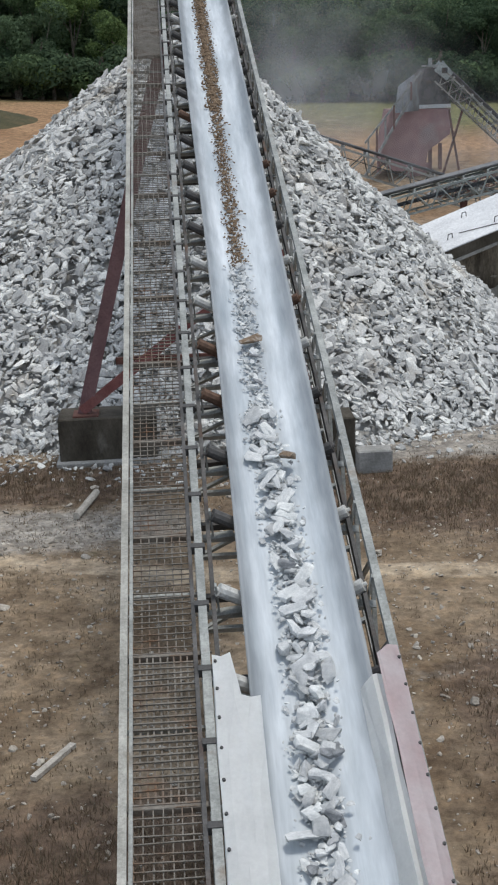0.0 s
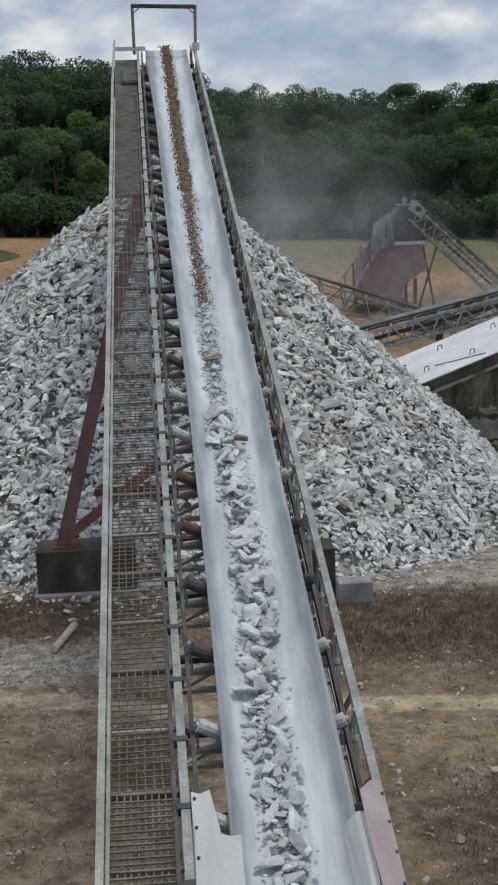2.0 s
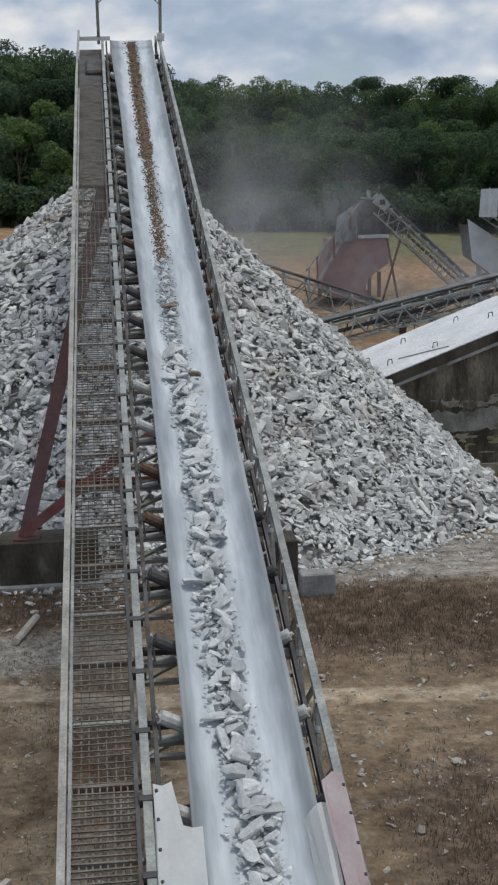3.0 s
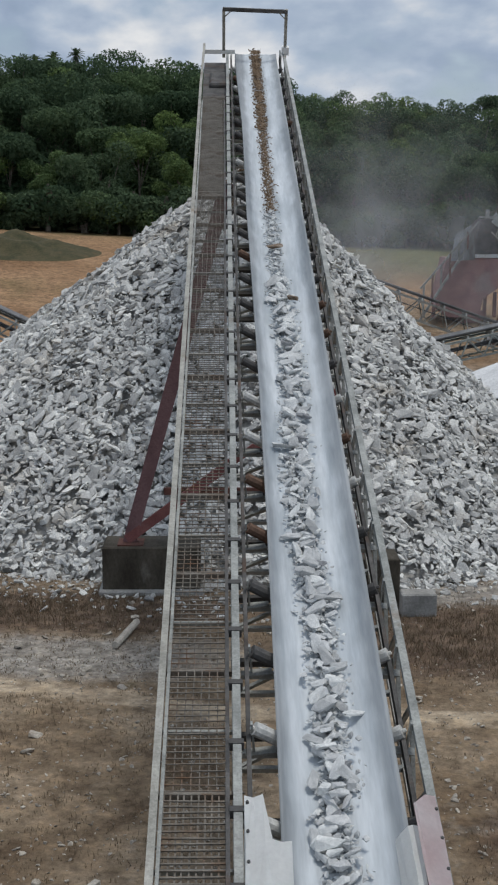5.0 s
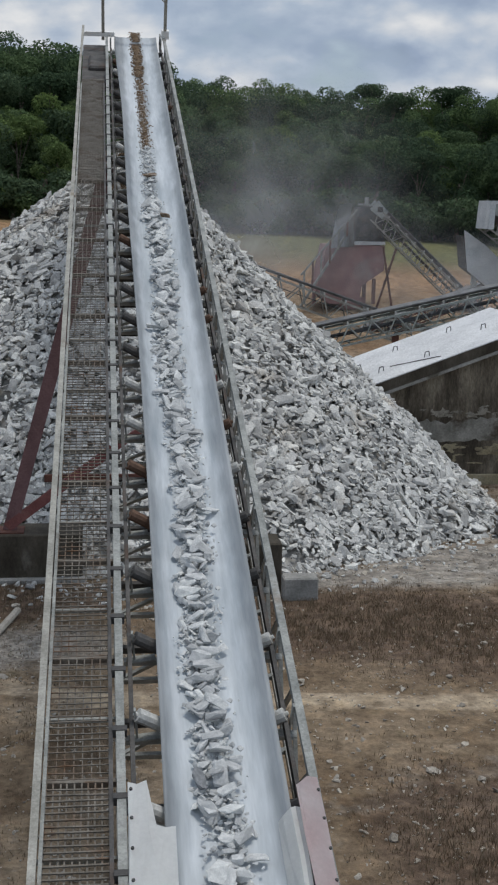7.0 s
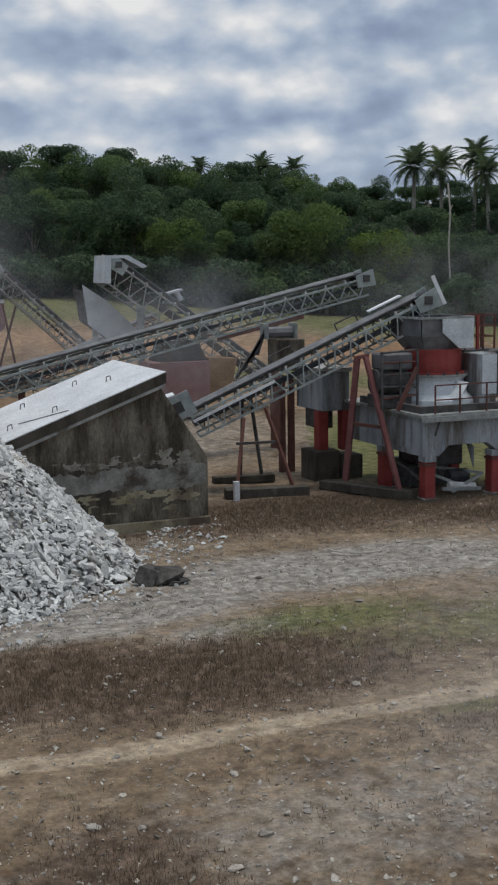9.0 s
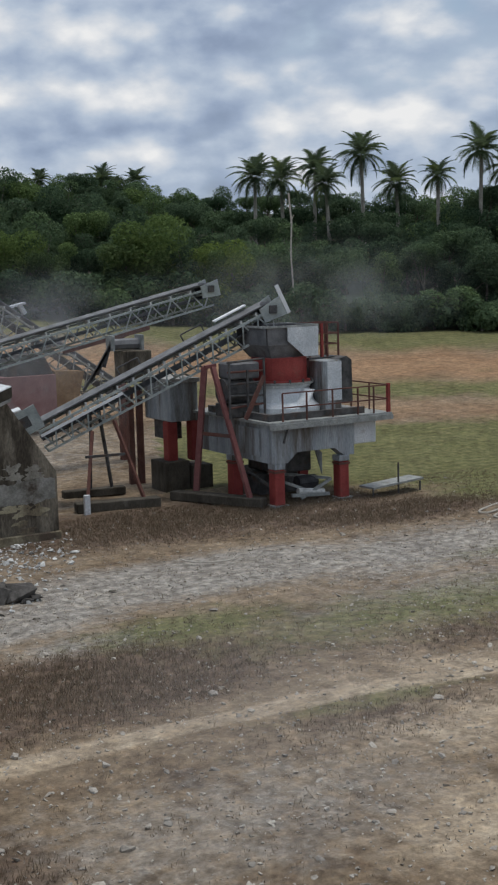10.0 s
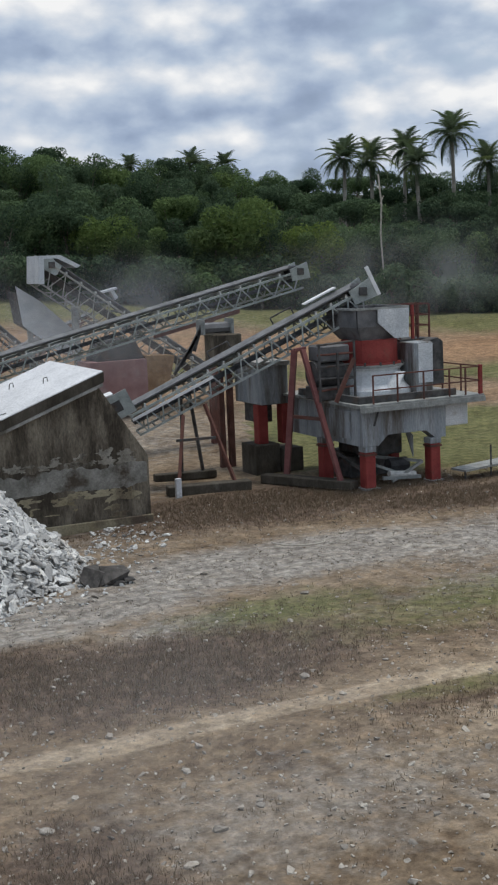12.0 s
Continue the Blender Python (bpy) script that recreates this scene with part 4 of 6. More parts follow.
# ---- lattice conveyors of the plant ----
def lattice_conveyor(name, p, q, width, depth, label, bays, steel=STEEL_DUSTY, head_box=True, belt_mat=None):
    p, q = Vector(p), Vector(q)
    d = (q - p).normalized()
    side = d.cross(Vector((0, 0, 1))).normalized()
    up = side.cross(d)
    root = thing(name, p, label, "conveyor", "plant conveyors")
    for sgn in (-1, 1):
        o = side * (sgn * width / 2)
        part("top_chord", bars((p + o, q + o, 0.08, 0.09)), steel, root)
        part("bottom_chord", bars((p + o - up * depth, q + o - up * depth, 0.07, 0.08)), steel, root)
        L = (q - p).length
        for i in range(bays):
            a, b = p + d * (L * i / bays), p + d * (L * (i + 0.5) / bays)
            c = p + d * (L * (i + 1) / bays)
            part("brace", bars((a + o, b + o - up * depth, 0.05, 0.05)), steel, root)
            part("brace", bars((b + o - up * depth, c + o, 0.05, 0.05)), steel, root)
            if sgn > 0:
                part("idler", bars((a + side * (width * 0.5) + up * 0.10, a - side * (width * 0.5) + up * 0.10, 0.07, 0.12)), ROLLER, root)
                part("strut", bars((a + o - up * depth, a - o - up * depth, 0.05, 0.05)), steel, root)
    w = width * 0.44
    bm = bmesh.new()
    prism(bm, [p - side * w + up * 0.30, p - side * w * 0.5 + up * 0.2, p + side * w * 0.5 + up * 0.2, p + side * w + up * 0.30, p + side * w + up * 0.26, p + side * w * 0.5 + up * 0.16, p - side * w * 0.5 + up * 0.16, p - side * w + up * 0.26], (0, 0, 0), q - p)
    part("belt", bm, belt_mat or BELT_FAR, root, "dusty dark rubber belt")
    part("return_belt", bars((p - up * 0.35, q - up * 0.35, w * 2, 0.03, side.cross(d))), RUBBER, root)
    if head_box:
        for sgn in (-1, 1):
            o = side * (sgn * (width / 2 + 0.03))
            bm = bmesh.new()
            c = q + o
            prism(bm, [c - d * 0.5 + up * 0.22, c + d * 0.42 + up * 0.34, c + d * 0.42 - up * 0.40, c - d * 0.5 - up * 0.32], (0, 0, 0), side * 0.05)
            hb = part("head_cheek", bm, STEEL_GREEN, root)
            part("bearing", bars((c + side * 0.05 - d * 0.02 + up * 0.0, c + side * (0.12 * sgn) - d * 0.02, 0.3, 0.3)), STEEL_DARK, hb)
        bm = bmesh.new()
        rod(bm, q - side * (width / 2), q + side * (width / 2), 0.26, n=16)
        part("head_pulley", bm, RUBBER, root)
    return root


FP, FQ = Vector((16.4, 44.1, 2.8)), Vector((25.0, 41.9, 6.9))
FD = (FQ - FP).normalized()
FS = FD.cross(Vector((0, 0, 1))).normalized()
FU = FS.cross(FD)


def along(f, side, up):
    """A point of the feed conveyor: share of its length, metres aside (towards the open ground) and up."""
    return FP.lerp(FQ, f) + FS * side + FU * up


feed = lattice_conveyor("lattice_conveyor", FP, FQ, 1.3, 0.78, "green-grey lattice conveyor rising to the cone crusher", 15, STEEL_GREEN)
bm = bmesh.new()
prism(bm, [along(-0.09, 0.7, 0.1), along(0.03, 0.7, 0.1), along(0.03, 0.7, 1.0), along(-0.09, 0.7, 1.0)], (0, 0, 0), FS * 0.06)
tail = part("tail_cheek", bm, STEEL_GREEN, feed)
part("tail_window", bars((along(-0.03, 0.77, 0.35), along(-0.03, 0.77, 0.75), 0.4, 0.02, FS)), STEEL_DARK, tail)
part("tail_plate", bars((along(-0.17, 0.3, 1.25), along(-0.02, 0.3, 1.02), 0.9, 0.05, FU)), PLATE_WHITE, feed)
part("guard_plate", bars((along(0.80, -0.72, 0.42), along(0.94, -0.72, 0.42), 0.4, 0.05, FU)), PLATE_WHITE, feed)
part("head_fender", bars((along(1.05, 0.72, -0.4), along(1.05, 0.72, 0.75), 0.08, 0.14, FD)), PLATE_WHITE, feed)
part("return_strip", bars((along(0.0, 0.73, -0.15), along(0.34, 0.73, -0.15), 0.05, 0.10, FU)), PLATE_WHITE, feed)
for f in (0.38, 0.66):
    part("hoop", rods(0.03, (along(f, -0.75, 0), along(f, -0.75, 0.55)), (along(f, -0.75, 0.55), along(f + 0.09, -0.75, 0.55)), (along(f + 0.09, -0.75, 0.55), along(f + 0.09, -0.75, 0))), STEEL_DARK, feed)
upper = lattice_conveyor("lattice_conveyor", (2.0, 52.0, 1.85), (27.7, 52.0, 7.55), 1.1, 0.75, "grey lattice conveyor standing clear behind the bunker", 26, STEEL_GREEN)
part("support_leg", bars(((23.4, 52.0, 0), (23.4, 52.0, 5.7), 0.3, 0.3)), RED_RUST, upper)
part("support_arm", bars(((20.5, 51.5, 5.1), (24.6, 51.5, 5.95), 0.15, 0.2)), RED_RUST, upper)
part("support_leg", bars(((12.0, 52.0, 0), (12.0, 52.0, 3.2), 0.25, 0.25)), RED_RUST, upper)
# third to fifth take the paler steel: distance haze put into their colour
third = lattice_conveyor("lattice_conveyor", (27.8, 62.0, 2.1), (19.1, 62.0, 8.3), 2.0, 1.05, "grey lattice conveyor rising over the screen", 12, STEEL_PALE)
part("support_leg", bars(((20.5, 62.0, 0), (20.5, 62.0, 6.2), 0.3, 0.3)), STEEL_DUSTY, third)
part("motor_mount", bars(((22.3, 63.3, 6.75), (23.2, 63.3, 6.95), 0.5, 0.1), ((22.9, 63.3, 6.9), (23.2, 63.3, 6.4), 0.3, 0.2)), PAINT_PALE, third)
part("head_hood", made(prism, [(18.4, 0, 7.4), (18.5, 0, 8.75), (19.6, 0, 8.75), (20.6, 0, 8.2), (20.4, 0, 8.1), (19.4, 0, 8.6), (18.75, 0, 8.6), (18.7, 0, 7.4)], (0, 60.95, 0), (0, 63.0, 0)), PAINT_PALE, third)
fourth = lattice_conveyor("lattice_conveyor", (16.5, 60.0, 2.1), (4.0, 60.0, 6.4), 1.0, 0.9, "grey lattice conveyor partly hidden by the heap", 12, STEEL_PALE)
part("support_leg", bars(((8.0, 60.0, 0), (8.0, 60.0, 4.0), 0.25, 0.25)), STEEL_DUSTY, fourth)
fifth = lattice_conveyor("lattice_conveyor", (22.7, 76.0, 2.2), (16.2, 76.0, 8.2), 1.0, 0.8, "grey lattice conveyor rising to the red screen house", 12, STEEL_PALE)
seventh = lattice_conveyor("lattice_conveyor", (-4.0, 52.0, 2.2), (-16.0, 52.0, 7.85), 1.1, 0.8, "grey lattice conveyor partly hidden behind the heap", 14)
part("support_leg", bars(((-13.5, 52.0, 0), (-13.5, 52.0, 5.8), 0.25, 0.25)), RED_RUST, seventh)
sixth = lattice_conveyor("lattice_conveyor", (14.5, 71.0, 1.4), (24.5, 71.0, 5.2), 0.9, 0.6, "small rusty lattice conveyor beyond the others", 12, RED_RUST, False)


# ---- cone crusher on its concrete and steel stand ----
crusher = thing("cone_crusher", (25.2, 41.2, 0), "cone crusher with red ring and grey hopper on a stand", "crusher")
for x0, y0, zt in ((23.05, 38.42, 1.55), (25.80, 38.42, 1.6), (22.85, 41.1, 1.6), (25.75, 41.1, 1.6)):
    lg = part("leg", bevelled(boxes(((x0, y0, 0.0), (x0 + 0.42, y0 + 0.44, zt - 0.22))), 0.03), RED_LEG, crusher, "orange-red column leg")
    part("leg_head", bevelled(boxes(((x0 - 0.02, y0 - 0.02, zt - 0.216), (x0 + 0.44, y0 + 0.46, zt))), 0.02), PAINT_BLUEGREY, lg)
    part("leg_band", boxes(((x0 - 0.03, y0 - 0.03, zt - 0.34), (x0 + 0.45, y0 + 0.47, zt - 0.26))), RED_RUST, lg)
    part("base_plate", boxes(((x0 - 0.1, y0 - 0.1, -0.05), (x0 + 0.52, y0 + 0.54, 0.06))), CONCRETE_GREY, lg)
part("girder", boxes(((22.95, 38.40, 1.55), (23.6, 44.4, 2.95))), PAINT_BLUEGREY, crusher)
fg = [(23.6, 0, 1.55), (24.0, 0, 1.9), (25.6, 0, 1.9), (26.0, 0, 1.6), (26.45, 0, 1.6), (26.45, 0, 2.92), (23.6, 0, 2.92)]
part("girder", made(prism, fg, (0, 38.42, 0), (0, 38.9, 0)), PAINT_BLUEGREY, crusher, "streaked blue-grey front girder")
part("girder", boxes(((23.6, 43.4, 1.6), (26.45, 43.9, 2.92))), PAINT_BLUEGREY, crusher)
part("side_tank", bevelled(boxes(((26.50, 38.5, 1.95), (27.5, 40.0, 2.85))), 0.03), PAINT_PALE, crusher, "pale grey side box")
part("deck", boxes(((22.7, 38.1, 2.96), (27.95, 44.3, 3.06))), STEEL_DUSTY, crusher)
part("kerb_beam", boxes(((22.9, 38.5, 3.064), (27.0, 38.7, 3.30))), STEEL_DARK, crusher)
part("kerb_beam", boxes(((22.9, 38.71, 3.064), (23.1, 43.0, 3.30))), STEEL_DARK, crusher)
part("deck_bracket", bars(((23.3, 38.2, 2.3), (23.5, 38.15, 2.95), 0.06)), STEEL_DARK, crusher)
bm = bmesh.new()
turned(bm, [(1.55, 3.07), (1.55, 3.3), (1.30, 3.5), (1.12, 4.0), (1.18, 4.02), (1.18, 4.16), (0.2, 4.16)], (25.0, 41.2))
part("lower_frame", bm, PAINT_PALE, crusher, "pale cone-shaped lower frame")
bm = bmesh.new()
turned(bm, [(0.3, 4.161), (1.26, 4.161), (1.26, 4.27), (1.05, 4.28), (1.05, 5.12), (0.6, 5.12)], (25.0, 41.2))
part("adjustment_ring", bm, RED_LEG, crusher, "bright red ring")
bm = bmesh.new()
turned(bm, [(1.20, 4.12), (1.30, 4.12), (1.30, 4.22), (1.20, 4.22)], (25.0, 41.2))
part("bolt_flange", bm, STEEL_DUSTY, crusher)
for i in range(14):
    a = 2 * math.pi * i / 14
    part("flange_bolt", bars(((25.0 + 1.28 * math.cos(a), 41.2 + 1.28 * math.sin(a), 4.2), (25.0 + 1.28 * math.cos(a), 41.2 + 1.28 * math.sin(a), 4.33), 0.06)), STEEL_DARK, crusher)
part("inspection_plate", bars(((24.9, 39.74, 3.35), (25.4, 39.95, 3.95), 0.75, 0.05)), PAINT_PALE, crusher)
# hopper: upright box above, funnel below
hz0, hz1, hz2 = 5.13, 5.62, 6.28
lo = [(24.2, 40.4), (25.95, 40.4), (25.95, 42.0), (24.2, 42.0)]
hi = [(23.9, 40.2), (26.05, 40.2), (26.05, 42.4), (23.9, 42.4)]
hop = None
for i in range(4):
    j = (i + 1) % 4
    (ax, ay), (bx, by) = hi[i], hi[j]
    (cx, cy), (dx, dy) = lo[i], lo[j]
    inward = Vector((25.0 - (ax + bx) / 2, 41.3 - (ay + by) / 2, 0)).normalized() * 0.04
    bm = bmesh.new()
    prism(bm, [(ax, ay, hz1), (bx, by, hz1), (bx, by, hz2), (ax, ay, hz2)], (0, 0, 0), inward)
    wall = part("hopper_wall", bm, STEEL_WORN, crusher, "dark worn steel hopper wall")
    bm = bmesh.new()
    prism(bm, [(cx, cy, hz0), (dx, dy, hz0), (bx, by, hz1 - 0.005), (ax, ay, hz1 - 0.005)], (0, 0, 0), inward)
    part("funnel_wall", bm, STEEL_WORN, crusher)
    hop = hop or wall
part("hopper_rim", bars(((23.85, 40.15, 6.28), (26.1, 40.15, 6.28), 0.08), ((23.85, 42.45, 6.28), (26.1, 42.45, 6.28), 0.08), ((23.85, 40.19, 6.28), (23.85, 42.41, 6.28), 0.08), ((26.1, 40.19, 6.28), (26.1, 42.41, 6.28), 0.08)), STEEL_DUSTY, hop)
part("hopper_plate", made(prism, [(24.75, 0, 6.24), (26.08, 0, 6.24), (26.05, 0, 5.16), (25.45, 0, 5.16), (24.75, 0, 5.75)], (0, 40.08, 0), (0, 40.14, 0)), PAINT_PALE, hop, "pale painted plate on the hopper's side")
# motor box and cowl beside the ring
part("cabinet", bevelled(boxes(((26.1, 39.9, 3.1), (26.95, 41.2, 4.95))), 0.03), PAINT_BLUEGREY, crusher)
part("cabinet_face", boxes(((26.3, 39.86, 3.45), (26.93, 39.89, 4.9))), PAINT_PALE, crusher)
bm = bmesh.new()
prism(bm, [(27.0, 0, 3.3), (27.0, 0, 4.95), (27.4, 0, 5.05), (27.62, 0, 4.9), (27.65, 0, 3.3)], (0, 40.2, 0), (0, 40.9, 0))
part("belt_guard", bm, STEEL_DARK, crusher)
# access cage
for x in (26.2, 27.0, 27.5):
    for y in (40.9, 41.8):
        part("cage_post", bars(((x, y, 5.0), (x, y, 6.3), 0.06)), RED_RUST, crusher)
for z in (5.5, 5.9, 6.3):
    part("cage_rail", bars(((26.2, 40.9, z), (27.5, 40.9, z), 0.05), ((27.5, 40.9, z), (27.5, 41.8, z), 0.05), ((26.2, 41.8, z), (27.5, 41.8, z), 0.05)), RED_RUST, crusher)
part("cage_floor", boxes(((26.1, 40.8, 4.97), (27.6, 41.9, 5.02))), STEEL_DARK, crusher)
part("cage_hoop", bars(((26.75, 40.9, 5.0), (26.75, 40.9, 6.3), 0.10)), RED_LEG, crusher)
# deck hand rail
posts = [(23.3, 38.2), (24.3, 38.2), (25.4, 38.2), (26.5, 38.2), (27.2, 38.2), (27.85, 38.2), (27.85, 39.4), (27.85, 40.6)]
for x, y in posts:
    part("rail_post", bars(((x, y, 3.06), (x, y, 4.06), 0.05)), RED_RUST, crusher)
for z in (3.55, 4.06):
    part("hand_rail", bars(((23.3, 38.2, z), (27.85, 38.2, z), 0.045), ((27.85, 38.2, z), (27.85, 40.6, z), 0.045), ((26.6, 40.6, z), (27.85, 40.6, z), 0.045)), RED_RUST, crusher)
part("rail_post", bars(((27.85, 38.2, 3.06), (27.85, 38.2, 4.12), 0.12)), RED_LEG, crusher)
# machinery behind the feed conveyor
bm = bmesh.new()
rod(bm, (22.35, 40.9, 4.0), (23.55, 40.9, 4.0), 0.48, n=18)
part("drive_motor", bm, STEEL_DARK, crusher, "grimy dark drive motor")
part("motor_base", bevelled(boxes(((22.4, 40.3, 3.07), (23.6, 41.5, 3.55))), 0.03), STEEL_DARK, crusher)
part("gear_guard", bevelled(boxes(((22.5, 40.4, 4.45), (23.7, 41.4, 5.05))), 0.06), STEEL_WORN, crusher)
for i, (z, tilt) in enumerate(((3.45, 0.1), (3.9, -0.06), (4.3, 0.05), (4.75, 0.0), (5.1, 0.08))):
    part("pipe", rods(0.04, ((22.2, 40.15, z), (23.75, 40.15, z + tilt))), RED_RUST if i in (0, 3) else STEEL_DARK, crusher)
for x, top in ((22.25, 5.15), (23.0, 4.8), (23.7, 5.2)):
    part("frame_post", bars(((x, 40.1, 3.06), (x, 40.1, top), 0.07)), STEEL_DARK, crusher)
part("stair_stringer", bars(((22.6, 39.6, 3.08), (23.4, 39.6, 4.6), 0.06, 0.16)), RED_RUST, crusher)
# under the deck: discharge chute, pulley, frame
part("discharge_chute", bevelled(boxes(((24.0, 40.0, 0.9), (25.6, 42.0, 1.9))), 0.05), STEEL_DARK, crusher)
part("under_frame", bars(((23.8, 39.0, 0.75), (25.3, 39.0, 0.15), 0.10), ((24.3, 38.7, 0.15), (25.6, 38.7, 0.75), 0.10), ((23.9, 38.7, 0.3), (25.5, 38.7, 0.2), 0.12), ((24.0, 40.5, 0.9), (25.6, 38.7, 0.75), 0.1)), STEEL_DUSTY, crusher)
part("under_pulley", rods(0.26, ((24.5, 39.3, 0.62), (25.3, 39.3, 0.62))), RUBBER, crusher)
part("side_gusset", made(prism, [(25.75, 0, 1.6), (25.4, 0, 1.9), (25.75, 0, 0.8)], (0, 39.5, 0), (0, 39.56, 0)), PAINT_BLUEGREY, crusher)

part("sump_box", bevelled(boxes(((23.8, 40.8, 0.0), (25.5, 43.0, 0.85))), 0.04), STEEL_DARK, crusher)
part("cross_tie", bars(((23.3, 38.7, 0.5), (23.1, 41.3, 1.3), 0.09), ((23.1, 41.4, 0.6), (25.9, 41.4, 1.2), 0.09)), STEEL_DARK, crusher)
part("return_roller", rods(0.12, ((24.2, 38.75, 0.42), (25.3, 38.75, 0.30))), ROLLER, crusher)
part("side_panel", boxes(((22.90, 39.2, 1.75), (22.945, 40.9, 2.75))), PAINT_BLUEGREY, crusher, "stained blue-grey inset side panel")
part("deck_fascia", boxes(((22.68, 38.04, 2.80), (27.96, 38.095, 2.99))), STEEL_DUSTY, crusher, "dusty worn steel edge of the deck")

# second stand behind the feed conveyor
stand = thing("machine_stand", (22.2, 44.2, 0), "blue-grey machine stand on red columns and concrete", "machine stand")
part("box", bevelled(boxes(((21.75, 43.9, 2.65), (22.94, 46.2, 4.15))), 0.03), PAINT_BLUEGREY, stand)
part("top_slab", boxes(((21.6, 43.7, 4.16), (22.94, 46.3, 4.32))), CONCRETE_GREY, stand)
for x0, y0 in ((21.65, 44.0), (22.62, 43.9)):
    part("leg", bevelled(boxes(((x0, y0, 1.1), (x0 + 0.42, y0 + 0.45, 2.65))), 0.03), RED_LEG, stand)
part("lower_box", boxes(((21.95, 44.6, 1.9), (22.55, 45.8, 2.64))), STEEL_DARK, stand)
block((21.35, 43.7, -0.1), (22.4, 45.0, 1.15), CONCRETE_DARK, "dark concrete pedestal under the machine stand")
block((22.45, 43.5, -0.1), (23.3, 44.8, 0.95), CONCRETE_DARK, "dark concrete pedestal beside the machine stand")

# A-frame of the feed conveyor near its head
a1 = thing("conveyor_trestle", (22.0, 40.5, 0.2), "rusty red A-frame under the feed conveyor", "support")
part("leg", bars(((22.42, 39.1, 0.25), (22.18, 41.2, 4.9), 0.17, 0.14)), RED, a1)
part("leg", bars(((21.65, 41.8, 0.25), (22.0, 41.5, 4.9), 0.24, 0.2)), RED, a1)
part("tie", bars(((22.27, 40.1, 2.45), (21.85, 41.6, 2.45), 0.09, 0.12)), RED_RUST, a1)
part("cap", bars(((21.9, 41.3, 4.9), (22.35, 41.3, 4.95), 0.14, 0.12)), RED, a1)


def slab_between(p, q, w, h, material, label):
    bm = bars((Vector((*p, h / 2)), Vector((*q, h / 2)), w, h))
    bevelled(bm, 0.03)
    return tagged(part("footing_slab", bm, material), label, "concrete footing")


slab_between((20.9, 42.2), (22.75, 38.7), 0.5, 0.34, CONCRETE_DARK, "low mossy concrete footing of the A-frame")
slab_between((16.9, 41.95), (19.9, 41.35), 0.55, 0.36, CONCRETE_DARK, "low concrete footing of the middle trestle")
slab_between((17.6, 44.9), (20.0, 44.6), 0.45, 0.3, CONCRETE_DARK, "low concrete footing behind the middle trestle")
a2 = thing("conveyor_trestle", (18.2, 42.5, 0.3), "thin dark steel trestle under the feed conveyor", "support")
part("leg", bars(((17.25, 41.7, 0.3), (17.98, 42.7, 2.75), 0.11)), RED_RUST, a2)
part("leg", bars(((19.4, 41.55, 0.3), (18.8, 42.6, 3.1), 0.11)), RED_RUST, a2)
part("leg", bars(((18.7, 44.8, 0.2), (18.6, 44.3, 3.2), 0.09)), STEEL_DARK, a2)
part("leg", bars(((19.5, 44.6, 0.2), (18.9, 44.2, 3.3), 0.10)), STEEL_DARK, a2)
part("tie", bars(((17.52, 42.35, 1.9), (18.98, 42.15, 1.9), 0.09)), STEEL_DARK, a2)
tg = tagged(part("marker_post", boxes(((17.0, 41.3, 0), (17.2, 41.45, 0.7))), CONCRETE_TOP), "short white post beside the footing", "post")

# drum on its concrete tower
tower = thing("winch_tower", (21.1, 46.3, 0), "rusty tower with concrete block and steel drum", "tower")
for x in (21.1, 21.5):
    part("leg", bars(((x, 46.2, 0), (x, 46.2, 3.9), 0.22)), RED_RUST, tower)
part("block", bevelled(boxes(((20.85, 45.8, 4.1), (21.95, 47.0, 5.35))), 0.04), CONCRETE, tower)
part("drum", rods(0.22, ((20.45, 46.4, 5.6), (21.7, 46.4, 5.6))), STEEL_WORN, tower)
for x in (20.4, 21.65):
    part("flange", boxes(((x, 46.05, 5.36), (x + 0.1, 46.7, 5.95))), STEEL_DUSTY, tower)
for i in range(4):
    part("sloping_bar", bars(((19.2 + 0.3 * i, 46.3, 3.9 + 0.28 * i), (20.1 + 0.12 * i, 46.3, 5.1 + 0.22 * i), 0.10)), STEEL_DARK, tower)

# gate bench right of the crusher
bench = thing("steel_walkway", (28.0, 38.3, 0), "low pale steel walkway on short posts", "walkway")
part("plank", bars(((26.9, 38.3, 0.32), (29.4, 38.6, 0.42), 0.8, 0.07)), STEEL_DUSTY, bench)
for x, tall in ((27.05, 0.30), (28.2, 1.15), (29.2, 0.36)):
    part("post", bars(((x, 38.1, 0), (x, 38.1, tall), 0.05)), STEEL_DARK, bench)

# ---- screen house and screens further off ----
screen = thing("screen_house", (14.6, 77.0, 0), "faded red screen house with grey hopper top", "screening plant")
part("body", made(prism, [(13.2, 0, 6.1), (16.7, 0, 6.05), (16.7, 0, 4.6), (15.4, 0, 3.7), (15.2, 0, 2.6), (13.4, 0, 2.6), (12.6, 0, 3.3)], (0, 76.0, 0), (0, 78.5, 0)), RED_HAZY, screen)
part("hopper", made(prism, [(14.7, 0, 6.3), (15.2, 0, 8.3), (16.3, 0, 8.4), (16.7, 0, 6.3)], (0, 76.2, 0), (0, 78.2, 0)), STEEL_DARK, screen)
part("hopper_ledge", boxes(((14.2, 75.9, 6.1), (16.7, 78.5, 6.3))), PAINT_PALE, screen)
part("stair_stringer", bars(((11.6, 75.6, 2.4), (14.2, 75.6, 6.6), 0.25, 0.12)), STEEL_DUSTY, screen)
part("stair_rail", bars(((11.6, 75.5, 4.3), (14.9, 75.5, 8.2), 0.10)), STEEL_DUSTY, screen)
